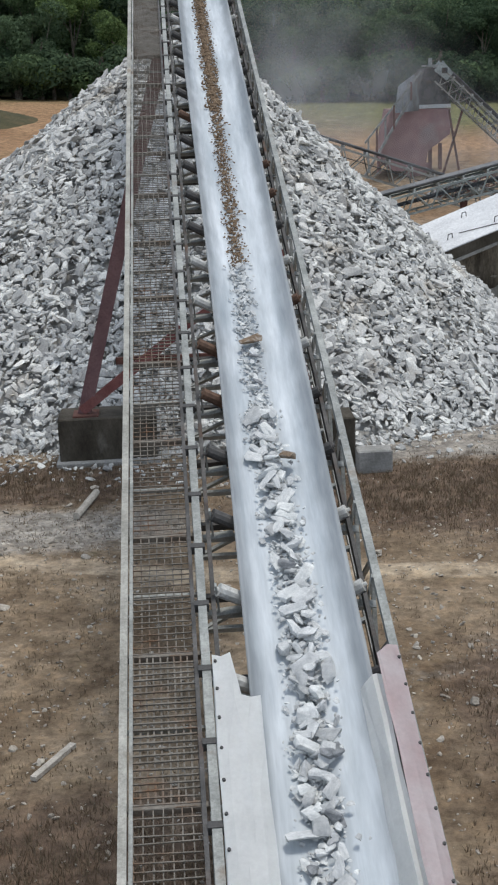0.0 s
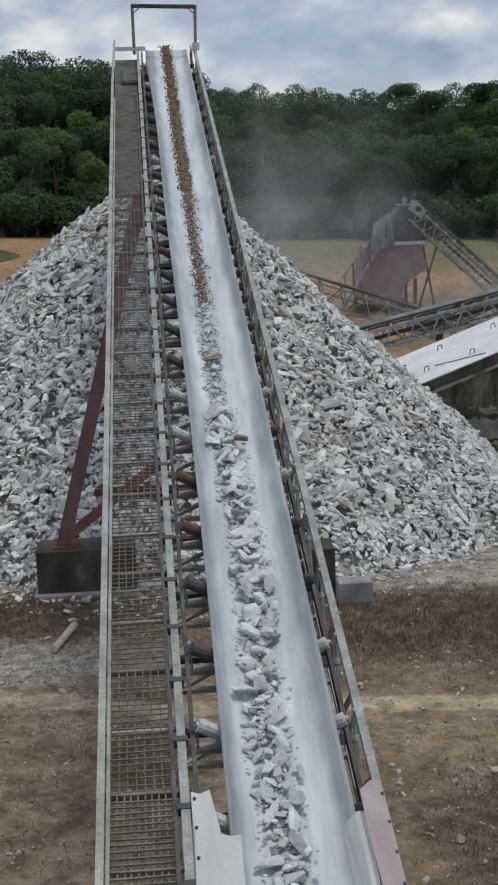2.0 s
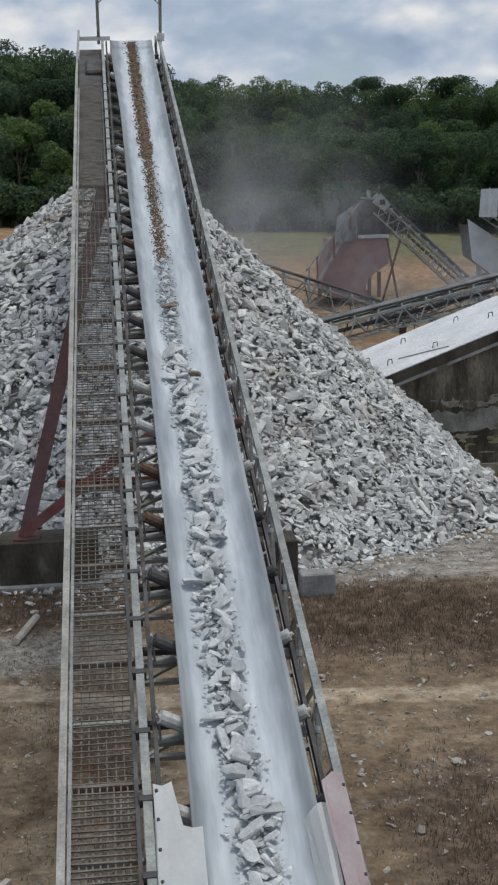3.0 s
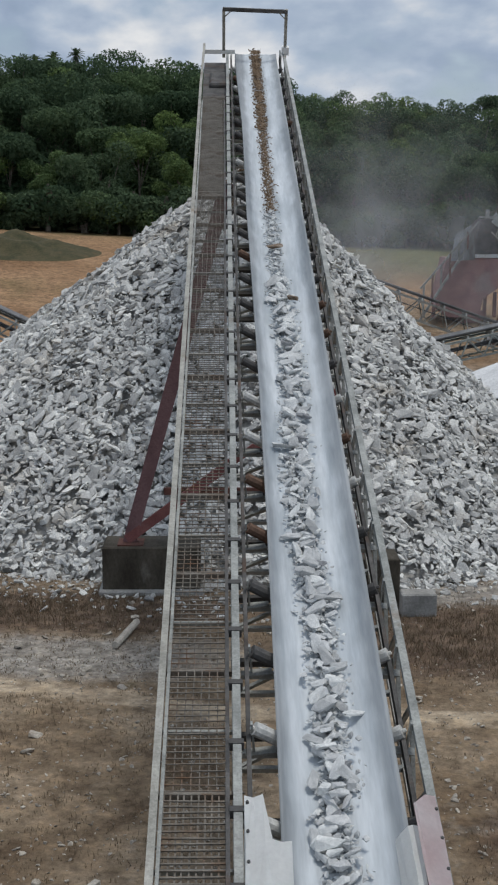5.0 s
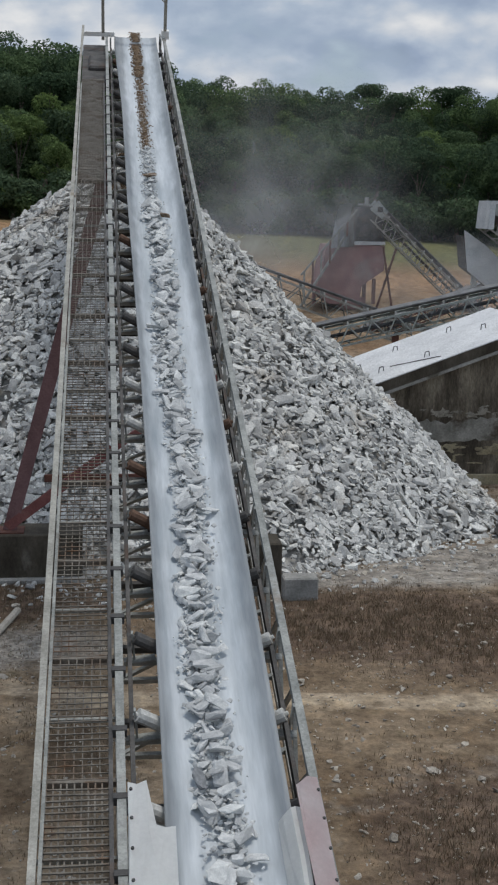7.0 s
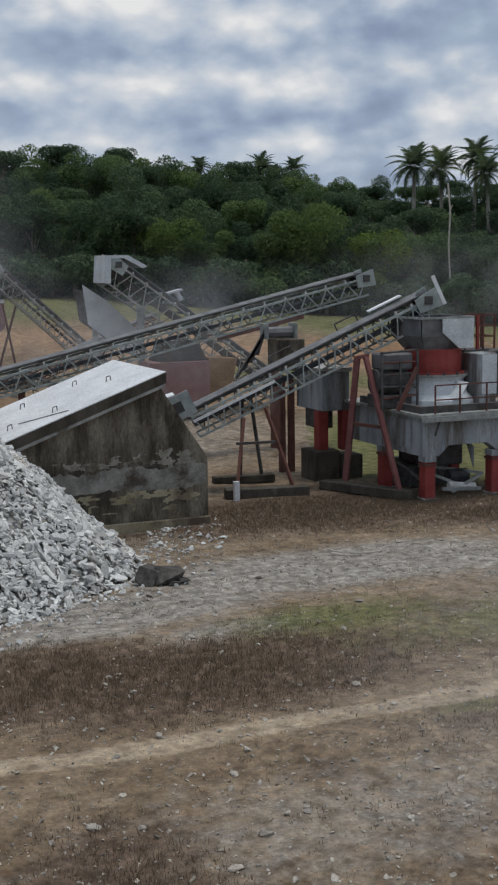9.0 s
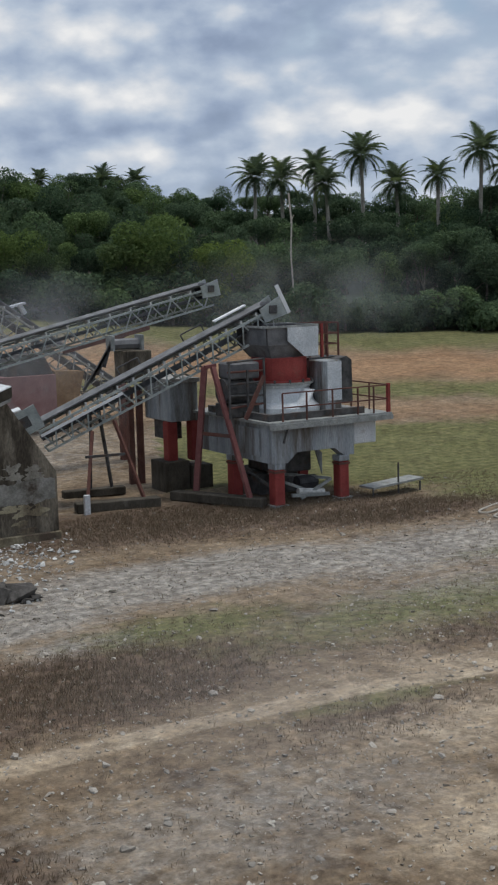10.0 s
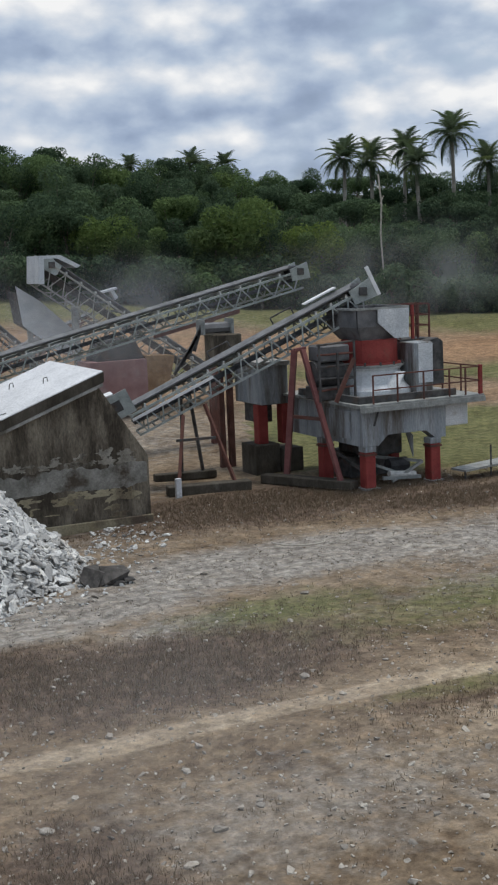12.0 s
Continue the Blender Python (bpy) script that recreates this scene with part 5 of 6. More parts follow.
for i in range(6):
    x = 11.8 + 0.5 * i
    part("stair_post", bars(((x, 75.5, 2.6 + 0.8 * i), (x, 75.5, 4.5 + 0.62 * i), 0.10)), RED_RUST if i % 2 else STEEL_DUSTY, screen)
part("side_panel", made(prism, [(13.4, 0, 5.9), (13.6, 0, 7.4), (14.8, 0, 8.2), (14.8, 0, 6.0)], (0, 75.75, 0), (0, 75.85, 0)), PAINT_BLUEGREY, screen)
part("chute", made(prism, [(14.0, 0, 2.95), (15.6, 0, 2.95), (15.0, 0, 1.3), (14.5, 0, 1.3)], (0, 76.4, 0), (0, 77.8, 0)), RED_HAZY, screen)
for x in (12.8, 14.2, 15.9, 16.5):
    part("leg", bars(((x, 77.9, 0), (x, 77.9, 4.0), 0.2)), RED_HAZY, screen)
part("diagonal", bars(((15.9, 76.05, 1.0), (17.4, 76.05, 5.9), 0.12)), RED_RUST, screen)
part("diagonal", bars(((17.6, 76.05, 0.5), (16.6, 76.05, 6.0), 0.12)), RED_RUST, screen)
part("top_guard", boxes(((15.3, 76.2, 8.4), (16.2, 77.6, 8.52)), ((15.5, 76.4, 8.52), (15.7, 76.6, 8.9))), STEEL_DUSTY, screen)

screen2 = thing("vibrating_screen", (20.6, 63.0, 0), "dusty grey screen box with red chute below", "screening plant")
part("side_plate", made(prism, [(17.9, 0, 7.3), (18.15, 0, 5.3), (19.8, 0, 4.0), (21.3, 0, 3.4), (20.7, 0, 5.0), (19.1, 0, 6.5)], (0, 63.2, 0), (0, 63.3, 0)), PAINT_PALE, screen2)
part("deck", made(prism, [(18.1, 0, 7.0), (18.3, 0, 5.4), (20.8, 0, 3.6), (20.6, 0, 4.9)], (0, 63.31, 0), (0, 65.5, 0)), STEEL_DARK, screen2)
part("hood", made(prism, [(20.9, 0, 3.46), (21.3, 0, 4.5), (22.9, 0, 4.5), (23.4, 0, 3.46)], (0, 60.2, 0), (0, 62.0, 0)), STEEL_DARK, screen2)
part("red_box", boxes(((20.4, 59.9, 1.4), (23.4, 61.8, 3.45))), RED_HAZY, screen2)
part("tan_side", made(prism, [(23.42, 0, 1.7), (23.42, 0, 3.6), (25.0, 0, 3.5), (24.7, 0, 2.3)], (0, 60.1, 0), (0, 61.5, 0)), EARTH_BANK, screen2)
for x in (18.6, 22.0):
    part("leg", bars(((x, 63.6, 0), (x, 63.6, 5.6 if x < 20 else 3.8), 0.25)), STEEL_DUSTY, screen2)


# ---- loose things on the ground ----
tagged(part("pipe", rods(0.075, ((-2.13, 24.5, 0.07), (-1.80, 26.0, 0.07))), DEAD_WOOD), "pale pipe lying on the bare ground", "pipe")
tagged(part("plank", bars(((-2.05, 14.5, 0.06), (-1.6, 15.3, 0.06), 0.09, 0.06)), DEAD_WOOD), "bleached plank lying on dry earth", "plank")


def cable(points, r, label):
    bm = bmesh.new()
    rings = []
    for p, q in zip(points, points[1:] + [points[-1]]):
        d = Vector((q[0] - p[0], q[1] - p[1], 0))
        d = d.normalized() if d.length else Vector((1, 0, 0))
        side = Vector((-d.y, d.x, 0))
        c = Vector((*p, 0.05))
        rings.append([bm.verts.new(c + side * (r * math.cos(k * 1.0472)) + Vector((0, 0, r * math.sin(k * 1.0472)))) for k in range(6)])
    for lo, hi in zip(rings, rings[1:]):
        for k in range(6):
            bm.faces.new((lo[k], lo[(k + 1) % 6], hi[(k + 1) % 6], hi[k]))
    tagged(part("cable", bm, DEAD_WOOD), label, "cable")


def bent(knots, steps=5):
    """A smooth line through a few bends."""
    k = [knots[0]] + knots + [knots[-1]]
    out = []
    for a, b, c, d in zip(k, k[1:], k[2:], k[3:]):
        for j in range(steps):
            u = j / steps
            out.append(tuple(0.5 * (2 * b[n] + (c[n] - a[n]) * u + (2 * a[n] - 5 * b[n] + 4 * c[n] - d[n]) * u * u + (3 * b[n] - a[n] - 3 * c[n] + d[n]) * u ** 3) for n in (0, 1)))
    return out


cable(bent([(16.5, 33.0), (16.6, 32.5), (17.0, 32.15), (17.6, 32.05), (17.95, 32.3)]), 0.025, "pale thin cable lying on gravel")
cable(bent([(32.0, 32.9), (30.9, 33.2), (30.3, 34.1), (29.6, 34.1), (28.1, 33.4), (28.2, 33.0), (29.6, 33.5), (28.9, 32.95), (27.9, 32.4), (27.95, 31.8), (27.1, 31.0), (27.3, 30.4), (28.6, 30.3)]), 0.036, "pale hose lying in loops on the grass")
rubble = thing("rubble", (10.9, 31.3, 0), "dark lumps of rubble at the heap's toe", "rubble")
rubble["local"] = 1
LUMPS = stone_variants(mat("damp_dark_rubble", (0.045, 0.042, 0.038), (0.12, 0.11, 0.10), 0.9, 3.0, 0, 0.4, 20))
for k, (x, y, z, sx, sy, sz) in enumerate([(0, 0, 0.25, 1.1, 0.8, 1.0), (-0.45, 0.1, 0.22, 0.9, 0.7, 0.9), (0.45, -0.1, 0.1, 0.55, 0.4, 0.4), (0.1, -0.3, 0.06, 0.4, 0.3, 0.3)]):
    link_mesh("lump", LUMPS[k * 3], rubble).matrix_basis = pose(x, y, z, 10, 5, 40 * k) @ Matrix.Diagonal((sx, sy, sz, 1))

# scattered stones and pebbles
RNG = random.Random(21)
pebbles = []
while len(pebbles) < 19000:
    x, y = RNG.uniform(-9, 32), RNG.uniform(11, 40) if RNG.random() < 0.6 else RNG.uniform(11, 24)
    if float(heap_z(x, y)) > 0.2 or 37.6 < y and 3 < x < 15:
        continue
    c = covers(x, y)
    if RNG.random() > 0.3 + 0.7 * c[2]:
        continue
    size = min(0.2, RNG.lognormvariate(math.log(0.036), 0.55))
    pebbles.append((stone_pose(RNG, x, y, float(ground_z(x, y)) + size * 0.12, size), RNG.randrange(14)))
tagged(joined_stones("pebbles", pebbles, STONE_FIELD), "scattered grey pebbles and broken stone on the ground", "pebbles", kind="stuff")
spill = []
while len(spill) < 1300:
    th, rad = RNG.uniform(math.pi * 1.0, math.pi * 2.0), RNG.uniform(12.2, 14.9)
    x, y = HEAP[0] + rad * math.cos(th), HEAP[1] + rad * math.sin(th)
    if float(heap_z(x, y)) > 0.1 or RNG.random() < (rad - 12.2) / 2.7:
        continue
    size = min(0.26, RNG.lognormvariate(math.log(0.095), 0.45))
    spill.append((stone_pose(RNG, x, y, float(ground_z(x, y)) + size * 0.15, size), RNG.randrange(14)))
tagged(joined_stones("spilled_stones", spill, STONE), "loose stones spilled round the heap's toe", "stones", kind="stuff")
FIELD_STONES = stone_variants(STONE_FIELD)
for i in range(34):
    x, y = RNG.uniform(-6, 26), RNG.uniform(13, 33)
    if float(heap_z(x, y)) > 0:
        continue
    size = RNG.uniform(0.10, 0.22)
    ob = link_mesh("stone", FIELD_STONES[RNG.randrange(14)])
    ob.matrix_basis = stone_pose(RNG, x, y, float(ground_z(x, y)) + size * 0.15, size, 15)
    tagged(ob, "loose pale stone lying on the dry ground", "stone", "loose stones")

# low earth mound at the far left
bm = bmesh.new()
bmesh.ops.create_grid(bm, x_segments=40, y_segments=20, size=1)
for v in bm.verts:
    k = max(0.0, 1 - v.co.length)
    x, y = -15.5 + v.co.x * 7, 95 + v.co.y * 5
    v.co = Vector((x, y, float(ground_z(x, y)) - 0.12 + 1.5 * k * (0.9 + 0.6 * noise.noise(Vector((x, y, 0)) * 0.5))))
tagged(part("earth_mound", bm, MOUND_EARTH, None, "", True), "low mound of dark earth with thin grass", "earth mound")

# dry grass
RNG = random.Random(5)
vs, fs = [], []
count = 0
while count < 30000:
    x, y = RNG.uniform(-9, 34), RNG.uniform(10.5, 41)
    if float(heap_z(x, y)) > 0.1 or 37.6 < y and 3 < x < 15:
        continue
    c = covers(x, y)
    want = max(0.06 if x > 0.5 else 0.28, c[0] * 1.2, 0.5 * c[1]) * (1 - c[3])
    if RNG.random() > want:
        continue
    count += 1
    z = float(ground_z(x, y))
    tall = RNG.uniform(0.05, 0.17) * (0.5 + 0.7 * c[0])
    for _ in range(5):
        a, lean = RNG.uniform(0, 6.283), RNG.uniform(0.1, 0.7) * tall
        bx, by = x + RNG.uniform(-0.08, 0.08), y + RNG.uniform(-0.08, 0.08)
        wx, wy = 0.009 * math.sin(a), 0.009 * math.cos(a)
        ca = RNG.uniform(0, 6.283)
        k = len(vs)
        vs += [(bx - wx, by - wy, z - 0.02), (bx + wx, by + wy, z - 0.02), (bx + lean * math.cos(ca), by + lean * math.sin(ca), z + tall * RNG.uniform(0.6, 1.1))]
        fs.append((k, k + 1, k + 2))
me = bpy.data.meshes.new("dry_grass")
me.from_pydata(vs, [], fs)
me.materials.append(DRY_GRASS)
tagged(link_mesh("dry_grass", me), "tufts of dead reddish-brown grass", "grass", kind="stuff")


# ---- forest ----
def leaf_cards(rng, lumps, n, size):
    """Leaf sprays on the outside of several lumps: (centre, radii)."""
    vs, fs = [], []
    wts = [r[0] * r[1] for _, r in lumps]
    for _ in range(n):
        c, r = rng.choices(lumps, wts)[0]
        d = Vector((rng.gauss(0, 1), rng.gauss(0, 1), rng.gauss(0.25, 1))).normalized()
        k = rng.uniform(0.72, 1.06)
        p = Vector((c[0] + d.x * r[0] * k, c[1] + d.y * r[1] * k, c[2] + d.z * r[2] * k))
        nrm = (d + Vector((rng.gauss(0, 0.5), rng.gauss(0, 0.5), rng.gauss(0.3, 0.5)))).normalized()
        a = nrm.orthogonal().normalized()
        a = Matrix.Rotation(rng.uniform(0, 6.283), 3, nrm) @ a
        b = nrm.cross(a)
        s = size * rng.uniform(0.6, 1.4)
        i = len(vs)
        vs += [p - a * s, p + b * s * 0.45 - nrm * 0.12 * s, p + a * s - nrm * s * 0.35, p - b * s * 0.45 - nrm * 0.12 * s]
        fs += [(i, i + 1, i + 2), (i, i + 2, i + 3)]
    return vs, fs


def tree_meshes(seed, tall, spread, kind):
    rng = random.Random(seed)
    lumps = []
    for _ in range(13 if kind != "bush" else 6):
        a, rr = rng.uniform(0, 6.283), spread * math.sqrt(rng.random()) * 0.75
        h = tall * (rng.uniform(0.28, 0.95) if kind == "broad" else rng.uniform(0.78, 0.98) if kind == "umbrella" else rng.uniform(0.25, 0.8))
        r = spread * rng.uniform(0.28, 0.48)
        lumps.append(((rr * math.cos(a), rr * math.sin(a), h - r * 0.4), (r, r, r * (0.8 if kind != "umbrella" else 0.62))))
    vs, fs = leaf_cards(rng, lumps, 6500 if kind == "broad" else 4200 if kind == "umbrella" else 2600, 0.20 if kind == "umbrella" else 0.18)
    crown = bpy.data.meshes.new("crown")
    crown.from_pydata([tuple(v) for v in vs], [], fs)
    crown.materials.append(LEAF)
    bm = bmesh.new()
    top = Vector((rng.uniform(-0.4, 0.4), rng.uniform(-0.4, 0.4), tall * 0.62))
    rod(bm, (0, 0, -0.5), top, 0.22, 0.10, 7)
    for c, r in lumps[:6]:
        rod(bm, top * rng.uniform(0.6, 1.0), Vector(c), 0.09, 0.03, 5)
    trunk = bpy.data.meshes.new("trunk")
    bm.to_mesh(trunk)
    bm.free()
    trunk.materials.append(BARK)
    return trunk, crown


TREES = [tree_meshes(100 + i, t, w, k) for i, (t, w, k) in enumerate([(9, 3.6, "broad"), (11, 4.2, "broad"), (12, 3.4, "broad"), (13, 4.0, "umbrella"), (10, 4.6, "broad"), (12.5, 3.2, "umbrella")])]
TALL = [9, 11, 12, 13, 10, 12.5]
BUSHES = [tree_meshes(200 + i, t, w, "bush") for i, (t, w) in enumerate([(3.5, 2.6), (4.5, 3.0), (5.5, 3.2)])]


def plant(meshes, name, x, y, scale, rz, label, category):
    root = thing(name, pose(x, y, float(ground_z(x, y)), 0, 0, rz), label, category, "forest edge")
    root.scale = (scale, scale, scale)
    link_mesh("trunk", meshes[0], root)
    link_mesh("crown", meshes[1], root)


SKYLINE_AZ, SKYLINE_TAN = [-17, -9, -2, 4.5, 8, 12, 19, 23, 26, 30, 36, 42, 47], [0.126, 0.122, 0.116, 0.098, 0.089, 0.086, 0.083, 0.072, 0.067, 0.058, 0.055, 0.064, 0.062]
RNG = random.Random(77)
for row, (dist, step, share) in enumerate([(110.8, 1.7, 0.0), (112.6, 2.0, 0.0), (115, 2.9, 0.42), (119, 3.3, 0.55), (124, 3.5, 0.68), (130, 3.7, 0.8), (137, 3.8, 0.90), (141, 3.4, 0.95), (146, 2.9, 1.0), (155, 3.6, 1.0)]):
    azi = -16.0
    while azi < 47:
        d = dist + RNG.uniform(-2.0, 2.0)
        a = radians(azi)
        x, y = d * math.sin(a), d * math.cos(a)
        if row < 2:
            plant(RNG.choice(BUSHES), "bush", x, y, RNG.uniform(0.7, 1.25), RNG.uniform(0, 360), "dense green bush at the forest's edge", "bush")
        else:
            pick = RNG.randrange(6)
            if pick in (3, 5) and (share < 0.95 or RNG.random() < 0.92):
                pick -= 2
            low = float(ground_z(x, y))
            front = far_rise(azi) + 4.0
            crest = 8.5 + d * float(np.interp(azi, SKYLINE_AZ, SKYLINE_TAN))
            want = (front + (crest - front) * share) * RNG.uniform(0.93, 1.03) - low
            plant(TREES[pick], "tree", x, y, max(0.4, min(1.5, want / TALL[pick])), RNG.uniform(0, 360), "dark green broadleaf tree in dense tropical forest", "tree")
        azi += math.degrees(step / d) * RNG.uniform(0.75, 1.25)


# a yellow-green clump and a tall bare trunk at the forest's edge
LIGHT = []
for trunk_me, crown_me in (TREES[0], TREES[4], BUSHES[2]):
    c = crown_me.copy()
    c.name = "crown"
    c.materials.clear()
    c.materials.append(LEAF_LIGHT)
    LIGHT.append((trunk_me, c))
for i, (azi, d, sc) in enumerate([(24.6, 113, 0.85), (25.9, 114, 0.95), (27.2, 113, 0.9), (28.3, 115, 0.85), (29.3, 113, 0.75), (26.6, 110.5, 0.8), (20.5, 112, 0.7), (19.4, 113, 0.75), (-3.0, 121, 1.0)]):
    plant(LIGHT[i % 3], "tree", d * math.sin(radians(azi)), d * math.cos(radians(azi)), sc, 70 * i, "yellow-green leafy tree at the forest's edge", "tree")
bx, by = 110.5 * math.sin(radians(31.9)), 110.5 * math.cos(radians(31.9))
bare = thing("bare_tree", (bx, by, float(ground_z(bx, by))), "tall pale bare trunk before the forest", "tree")
bare["local"] = 1
part("trunk", rods(0.075, ((0, 0, -0.3), (0.2, 0, 3.0)), ((0.2, 0, 3.0), (0.0, 0, 6.5)), ((0.0, 0, 6.5), (0.15, 0, 9.0)), ((0.15, 0, 9.0), (-0.1, 0, 11.5))), DEAD_WOOD, bare)
for z, dx in ((9.0, 0.5), (10.2, -0.45)):
    part("branch", rods(0.035, ((0.0, 0, z), (dx, 0.2, z + 0.7))), DEAD_WOOD, bare)


def palm_frond(seed):
    rng = random.Random(seed)
    vs, fs = [], []
    L, seg = 3.2, 14
    pts = []
    for i in range(seg + 1):
        k = i / seg
        pts.append(Vector((L * k * (1 - 0.18 * k), 0, 1.0 * k - 2.3 * k * k)))
    for i in range(seg):
        p, q = pts[i], pts[i + 1]
        j = len(vs)
        vs += [p + Vector((0, 0.03, 0)), p - Vector((0, 0.03, 0)), q]
        fs.append((j, j + 1, j + 2))
        k = (i + 0.5) / seg
        if k < 0.1:
            continue
        ll = 0.85 * math.sin(math.pi * min(1, 0.15 + 0.85 * k)) + 0.18
        for sgn in (-1, 1):
            for e in range(3):
                b = p.lerp(q, e / 3 + 0.15)
                tip = b + Vector((0.45 * ll, sgn * ll * 0.8, -0.35 * ll * rng.uniform(0.5, 1.5)))
                j = len(vs)
                vs += [b, b + Vector((0.09, 0, 0)), tip]
                fs.append((j, j + 1, j + 2))
    me = bpy.data.meshes.new("frond")
    me.from_pydata([tuple(v) for v in vs], [], fs)
    me.materials.append(PALM_LEAF)
    return me


FRONDS = [palm_frond(i) for i in range(3)]


def palm(azi, dist, top_z, scale, seed):
    rng = random.Random(seed)
    x, y = dist * math.sin(radians(azi)), dist * math.cos(radians(azi))
    g = float(ground_z(x, y))
    root = thing("palm_tree", (x, y, g), "tall oil palm with drooping fronds above the forest", "palm tree", "palms")
    root["local"] = 1
    h = top_z - g
    bm = bmesh.new()
    lean = Vector((rng.uniform(-0.4, 0.4), rng.uniform(-0.4, 0.4), 0))
    rod(bm, (0, 0, -0.5), Vector((0, 0, h * 0.5)) + lean * 0.4, 0.26, 0.2, 8)
    rod(bm, Vector((0, 0, h * 0.5)) + lean * 0.4, Vector((0, 0, h)) + lean, 0.2, 0.16, 8)
    part("trunk", bm, PALM_BARK, root)
    n = 32
    for i in range(n):
        fr = link_mesh("frond", FRONDS[(i + i // 3) % 3], root)
        up = (-72, -46, -24, -4, 16, 38)[i % 6] + rng.uniform(-10, 10)
        s = scale * rng.uniform(0.85, 1.1)
        fr.matrix_basis = Matrix.Translation(Vector((0, 0, h)) + lean) @ pose(0, 0, 0, 0, up, 360 * i / n + rng.uniform(-8, 8)) @ Matrix.Diagonal((s, s, s, 1))


def palm_seen(azi, tan_el, dist, scale, seed):
    palm(azi, dist, 8.5 + tan_el * dist - 1.2, scale * 0.88, seed)


for i, (azi, tn, sc) in enumerate([(30.35, 0.077, 1.05), (31.63, 0.074, 1.05), (32.93, 0.0817, 1.0), (33.72, 0.0706, 0.9), (35.15, 0.0907, 1.15), (36.67, 0.0686, 1.0), (38.38, 0.0736, 0.85), (40.14, 0.0909, 1.15), (41.52, 0.0773, 1.1), (42.9, 0.08, 1.0)]):
    palm_seen(azi, tn, 128 + 3 * (i % 3), sc, 300 + i)
for i, (azi, tn, sc) in enumerate([(23.6, 0.076, 0.8), (25.05, 0.0745, 0.7), (24.3, 0.07, 0.6), (-7.24, 0.122, 0.36), (-6.4, 0.1245, 0.38), (-7.9, 0.12, 0.33), (7.9, 0.0889, 0.34), (8.9, 0.0865, 0.34), (12.5, 0.073, 0.8), (21.2, 0.077, 0.6)]):
    palm_seen(azi, tn, 150, sc * 1.1, 330 + i)

# ---- stone dust drifting from the screens: a thin veil each, densest at its middle ----
puffs_in_air = []


def dust_material(spread, share, seed):
    """Dust that thins out from the puff's middle, broken up in wisps."""
    m = bpy.data.materials.new("airborne_stone_dust")
    m.use_nodes = True
    nt, lk = m.node_tree.nodes, m.node_tree.links
    sh = nt["Principled BSDF"]
    sh.inputs["Base Color"].default_value = (0.80, 0.81, 0.82, 1)
    sh.inputs["Roughness"].default_value = 1.0
    sh.inputs["Specular IOR Level"].default_value = 0.0
    tc, mp, ball = nt.new("ShaderNodeTexCoord"), nt.new("ShaderNodeMapping"), nt.new("ShaderNodeTexGradient")
    mp.inputs["Scale"].default_value = [1 / (2.2 * v) for v in spread]
    ball.gradient_type = "SPHERICAL"
    lk.new(tc.outputs["Object"], mp.inputs["Vector"])
    lk.new(mp.outputs["Vector"], ball.inputs["Vector"])
    wisp, shift = nt.new("ShaderNodeTexNoise"), nt.new("ShaderNodeMapping")
    shift.inputs["Location"].default_value = (seed * 3.1, seed * 1.7, seed * 0.9)
    lk.new(tc.outputs["Object"], shift.inputs["Vector"])
    lk.new(shift.outputs["Vector"], wisp.inputs["Vector"])
    wisp.inputs["Scale"].default_value, wisp.inputs["Detail"].default_value = 0.32, 5.0
    wisp.inputs["Distortion"].default_value = 0.6
    r = ramp_of(nt, [(0.28, (0.1, 0.1, 0.1)), (0.72, (1.9, 1.9, 1.9))])
    lk.new(wisp.outputs["Fac"], r.inputs["Fac"])
    soft = ramp_of(nt, [(0.0, (0, 0, 0)), (0.2, (0.06, 0.06, 0.06)), (0.5, (0.45, 0.45, 0.45)), (0.8, (0.9, 0.9, 0.9)), (1.0, (1, 1, 1))])
    lk.new(ball.outputs["Fac"], soft.inputs["Fac"])
    amount, scaled = nt.new("ShaderNodeMath"), nt.new("ShaderNodeMath")
    amount.operation = scaled.operation = "MULTIPLY"
    lk.new(r.outputs["Color"], amount.inputs[0])
    lk.new(soft.outputs["Color"], amount.inputs[1])
    lk.new(amount.outputs[0], scaled.inputs[0])
    scaled.inputs[1].default_value = share
    through_light, clear = nt.new("ShaderNodeBsdfTranslucent"), nt.new("ShaderNodeBsdfTransparent")
    through_light.inputs["Color"].default_value = (0.80, 0.81, 0.82, 1)
    both, thin = nt.new("ShaderNodeMixShader"), nt.new("ShaderNodeMixShader")
    both.inputs["Fac"].default_value = 0.5
    lk.new(sh.outputs["BSDF"], both.inputs[1])
    lk.new(through_light.outputs["BSDF"], both.inputs[2])
    lk.new(scaled.outputs[0], thin.inputs["Fac"])
    lk.new(clear.outputs["BSDF"], thin.inputs[1])
    lk.new(both.outputs["Shader"], thin.inputs[2])
    lk.new(thin.outputs["Shader"], nt["Material Output"].inputs["Surface"])
    return m


